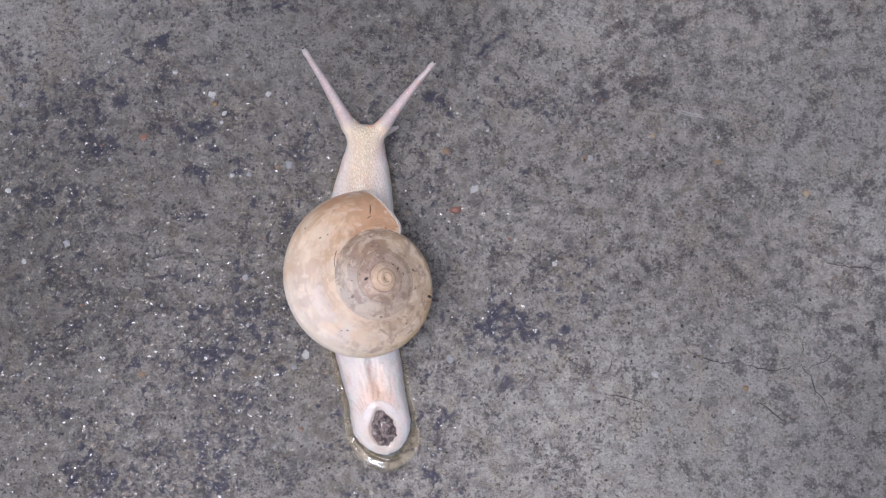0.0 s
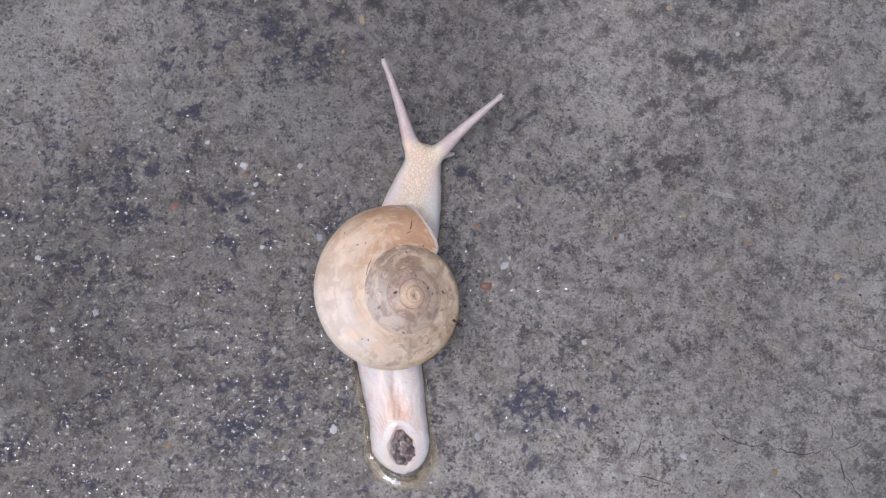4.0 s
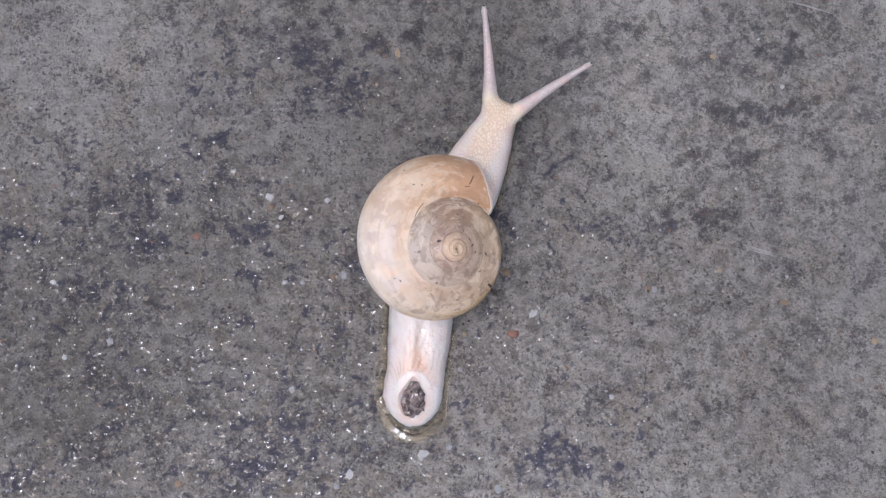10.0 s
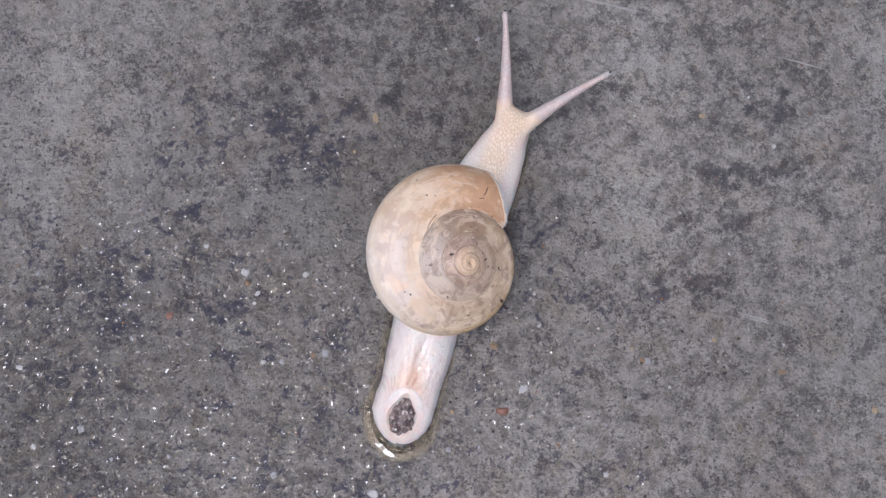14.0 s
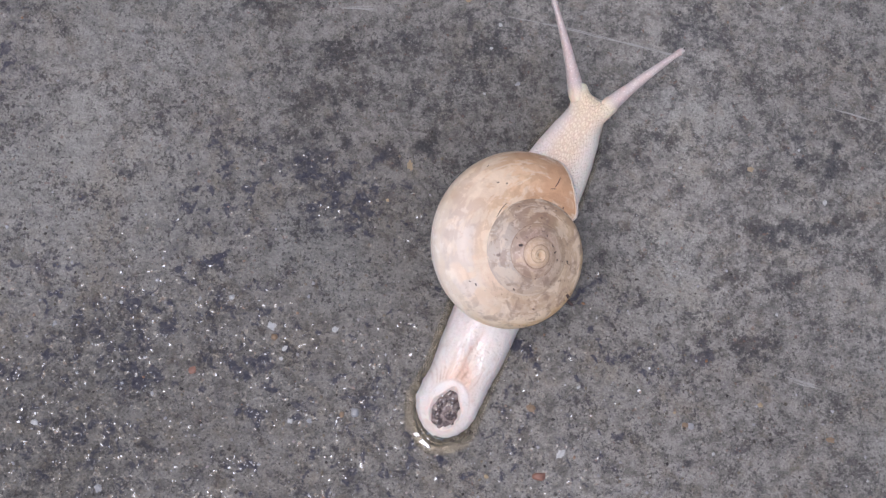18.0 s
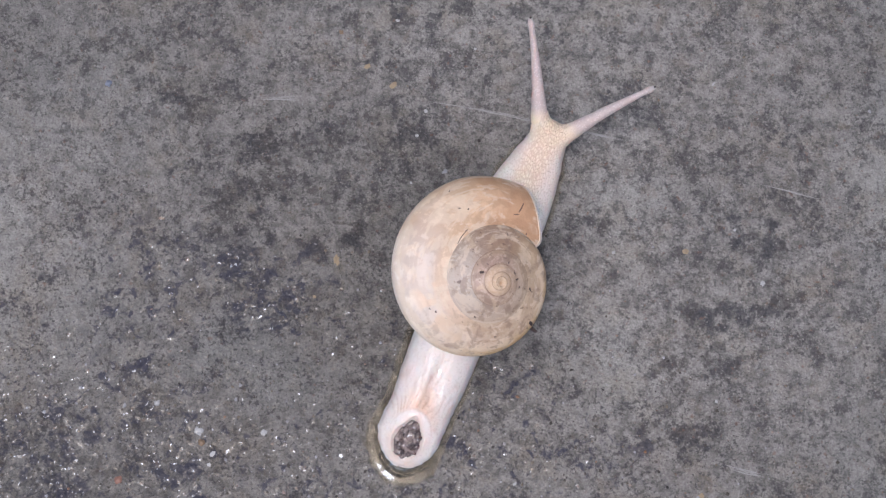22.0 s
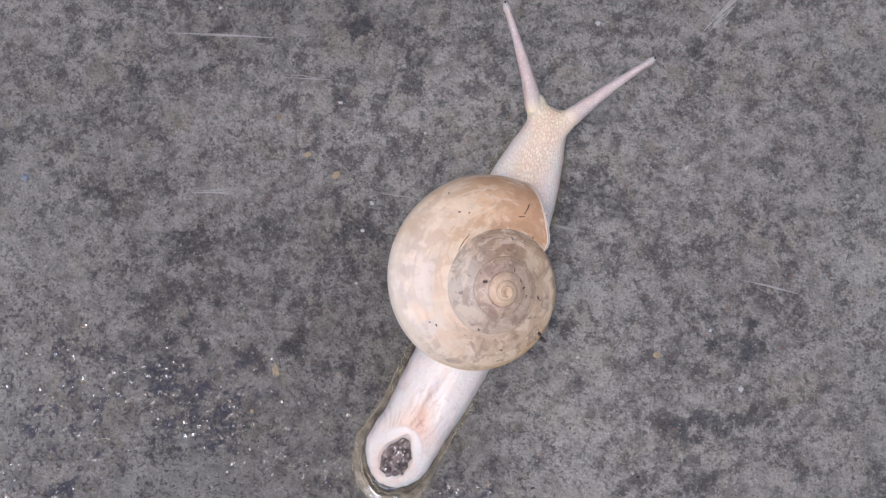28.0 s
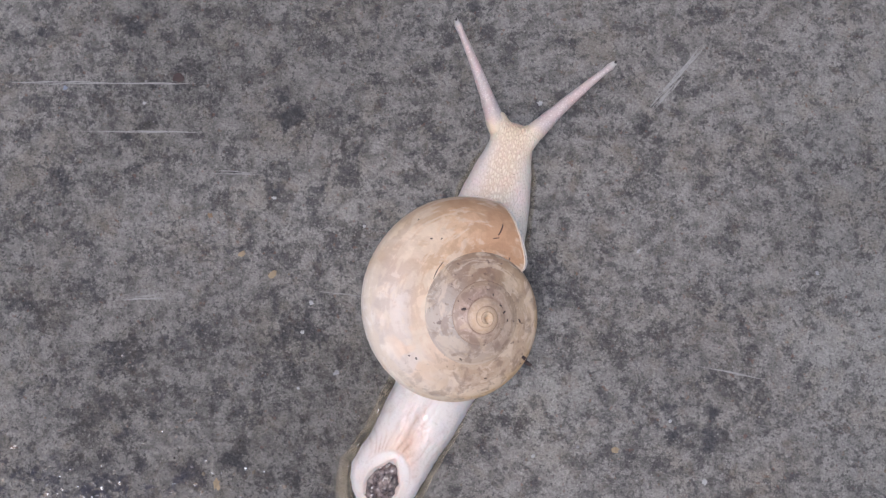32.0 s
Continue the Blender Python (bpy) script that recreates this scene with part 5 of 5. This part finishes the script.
NECK_ROWS = [
    (0, -26.21, -0.037),
    (0.5, -26.30, -0.059),
    (1, -26.83, -0.076),
    (1.5, -27.79, -0.080),
    (2, -28.51, -0.075),
    (2.5, -28.67, -0.069),
    (3, -28.54, -0.072),
    (3.5, -28.46, -0.075),
    (5.5, -28.96, -0.042),
    (6, -28.83, -0.029),
    (6.5, -29.38, -0.023),
    (7, -29.49, -0.016),
    (7.5, -29.11, -0.008),
    (8, -28.49, -0.001),
    (8.5, -27.90, 0.005),
    (9, -27.85, 0.013),
    (9.5, -27.72, 0.022),
    (10, -27.25, 0.028),
    (10.5, -26.97, 0.030),
    (11, -26.54, 0.043),
    (11.5, -25.96, 0.055),
    (12, -25.75, 0.057),
    (12.5, -25.69, 0.058),
    (13, -25.75, 0.058),
    (13.5, -26.23, 0.047),
    (14, -26.73, 0.036),
    (14.5, -26.72, 0.043),
    (16.5, -27.32, 0.073),
    (17, -27.26, 0.082),
    (17.5, -27.15, 0.086),
    (18, -27.08, 0.088),
    (18.5, -27.09, 0.091),
    (19, -27.11, 0.099),
    (19.5, -26.90, 0.110),
    (20, -26.17, 0.113),
    (20.5, -25.45, 0.112),
    (21, -25.28, 0.101),
    (21.5, -25.32, 0.066),
    (22, -25.32, 0.023),
    (22.5, -25.23, -0.000),
    (23, -25.00, 0.002),
    (23.5, -24.50, 0.015),
    (24, -23.91, 0.022),
    (24.5, -23.56, 0.017),
    (26.5, -23.11, 0.013),
    (27, -23.00, 0.018),
    (27.5, -22.62, 0.015),
    (28, -22.12, 0.015),
    (28.5, -21.89, 0.020),
    (29, -21.79, 0.022),
    (29.5, -21.57, 0.020),
    (30, -21.74, 0.017),
    (30.5, -22.38, 0.008),
    (31, -22.50, -0.008),
    (31.5, -21.90, -0.020),
    (32, -21.25, -0.034),
]
NECK_SWAY = ((0, -0.36), (3, -0.28), (6, -0.20), (8, -0.18), (14, -0.15), (23, -0.08), (32, -0.05))
TAIL_SWAY = ((0, -0.20), (2, -0.24), (8, -0.06), (12, -0.08), (16, 0.05), (18, 0.10), (20, 0.02), (24, 0.0), (27, 0.20), (32, 0.26))
TAIL_ROWS = [
    (0, -20.41, -0.294),
    (0.5, -19.64, -0.291),
    (1, -19.14, -0.284),
    (1.5, -18.75, -0.262),
    (2, -18.06, -0.233),
    (2.5, -17.21, -0.222),
    (3, -15.97, -0.213),
    (3.5, -14.21, -0.187),
    (5.5, -12.00, -0.155),
    (6, -11.65, -0.155),
    (6.5, -11.66, -0.163),
    (7, -11.20, -0.166),
    (7.5, -10.61, -0.163),
    (8, -10.18, -0.163),
    (8.5, -9.79, -0.154),
    (9, -9.79, -0.140),
    (9.5, -10.14, -0.143),
    (10, -10.41, -0.152),
    (10.5, -10.62, -0.148),
    (11, -11.41, -0.149),
    (11.5, -12.81, -0.160),
    (12, -13.84, -0.161),
    (12.5, -14.22, -0.149),
    (13, -14.97, -0.128),
    (13.5, -16.27, -0.104),
    (14, -17.18, -0.087),
    (14.5, -17.71, -0.075),
    (16.5, -20.87, -0.036),
    (17, -20.74, -0.040),
    (17.5, -21.06, -0.038),
    (18, -21.28, -0.035),
    (18.5, -21.07, -0.033),
    (19, -21.05, -0.030),
    (19.5, -21.30, -0.035),
    (20, -21.00, -0.038),
    (20.5, -20.46, -0.042),
    (21, -20.39, -0.043),
    (21.5, -20.64, -0.020),
    (22, -20.99, 0.005),
    (22.5, -21.34, 0.014),
    (23, -21.63, 0.009),
    (23.5, -21.74, 0.001),
    (24, -21.87, -0.010),
    (24.5, -22.42, -0.022),
    (26.5, -24.07, 0.025),
    (27, -24.47, 0.037),
    (27.5, -24.87, 0.049),
    (28, -25.18, 0.058),
    (28.5, -25.31, 0.059),
    (29, -25.35, 0.057),
    (29.5, -25.39, 0.055),
    (30, -25.58, 0.041),
    (30.5, -26.09, 0.005),
    (31, -26.77, -0.043),
    (31.5, -27.47, -0.090),
    (32, -28.19, -0.137),
]
LEFT_TENTACLE_ROWS = [
    (0, 27.5),
    (1, 19.2),
    (2, 19.4),
    (3, 25.6),
    (3.5, 26.6),
    (5.5, 26.7),
    (6, 29.0),
    (6.5, 20.3),
    (7, 20.5),
    (7.5, 24.2),
    (8, 35.7),
    (8.5, 41.2),
    (9, 37.3),
    (9.5, 31.6),
    (10, 26.1),
    (11, 35.7),
    (12, 44.2),
    (13, 38.0),
    (14, 23.1),
    (14.5, 21.0),
    (16.5, 31.7),
    (17, 35.6),
    (17.5, 39.8),
    (18, 43.0),
    (18.5, 38.6),
    (19, 36.6),
    (20, 44.8),
    (21, 41.6),
    (22, 31.5),
    (23, 30.4),
    (24, 37.9),
    (26.5, 35.1),
    (27, 40.3),
    (28, 38.7),
    (29, 43.8),
    (30, 48.3),
    (31, 40.1),
    (32, 38.7),
]
RIGHT_TENTACLE_ROWS = [
    (0, -46.9),
    (1, -51.0),
    (2, -53.5),
    (3, -45.6),
    (6, -39.0),
    (7, -38.0),
    (7.5, -36.2),
    (8, -31.8),
    (9, -34.1),
    (10, -40.2),
    (11, -33.8),
    (12, -28.4),
    (13, -33.9),
    (14, -40.2),
    (17, -32.7),
    (17.5, -31.4),
    (18, -29.4),
    (18.5, -33.6),
    (19, -35.2),
    (20, -36.4),
    (21, -32.0),
    (22, -41.0),
    (23, -38.8),
    (24, -27.9),
    (26.5, -33.8),
    (27, -36.4),
    (28, -37.1),
    (29, -36.6),
    (30, -30.9),
    (31, -32.0),
    (32, -36.4),
]


def turned(pivot, rows, forward, sway=((0, 0.0), (32, 0.0))):
    """Poses of a body piece that swings about its pivot and slides along itself; sway: how far its root lies to the side."""
    out = []
    for t, angle, slide in rows:
        side = between(t, sway)
        m = pose(pivot[0] * CM, pivot[1] * CM, 0, 0, 0, angle + math.degrees(forward * side / 2.6)) @ pose(side * CM, forward * slide * CM, 0)
        out.append((t, m))
    return out


def pose_at(rows, t):
    """The pose between two rows of (seconds, pose)."""
    if t <= rows[0][0]:
        return rows[0][1]
    for (a, m), (b, n) in zip(rows, rows[1:]):
        if t <= b:
            return m.lerp(n, (t - a) / (b - a))
    return rows[-1][1]


def motions():
    walk(snail, SNAIL_ROWS)
    neck_rows = turned(NECK_PIVOT, NECK_ROWS, 1, NECK_SWAY)
    walk(neck, neck_rows)
    walk(tail, turned(TAIL_PIVOT, TAIL_ROWS, -1, TAIL_SWAY))
    walk(feeler, [(t, pose(-k * 0.25 * CM, -k * 0.21 * CM, 0)) for t, k in ((0, 0.15), (1, 0.0), (3, 0.2), (6, 0.8), (8, 1.0), (32, 1.0))])
    for stalk, rows, root in ((left_stalk, LEFT_TENTACLE_ROWS, (-0.20, 2.60, 0.62)), (right_stalk, RIGHT_TENTACLE_ROWS, (0.20, 2.64, 0.62))):
        keys = []
        times = sorted({t for t, *_ in rows} | {t for t, *_ in NECK_ROWS})
        for t in times:
            k = [(a, Euler((0, 0, radians(v) - between(a, NECK_SWAY) / 2.6)).to_matrix().to_4x4()) for a, v in rows]
            keys.append((t, pose_at(neck_rows, t) @ pose(root[0] * CM, root[1] * CM, root[2] * CM) @ pose_at(k, t)))
        walk(stalk, keys)


motions()
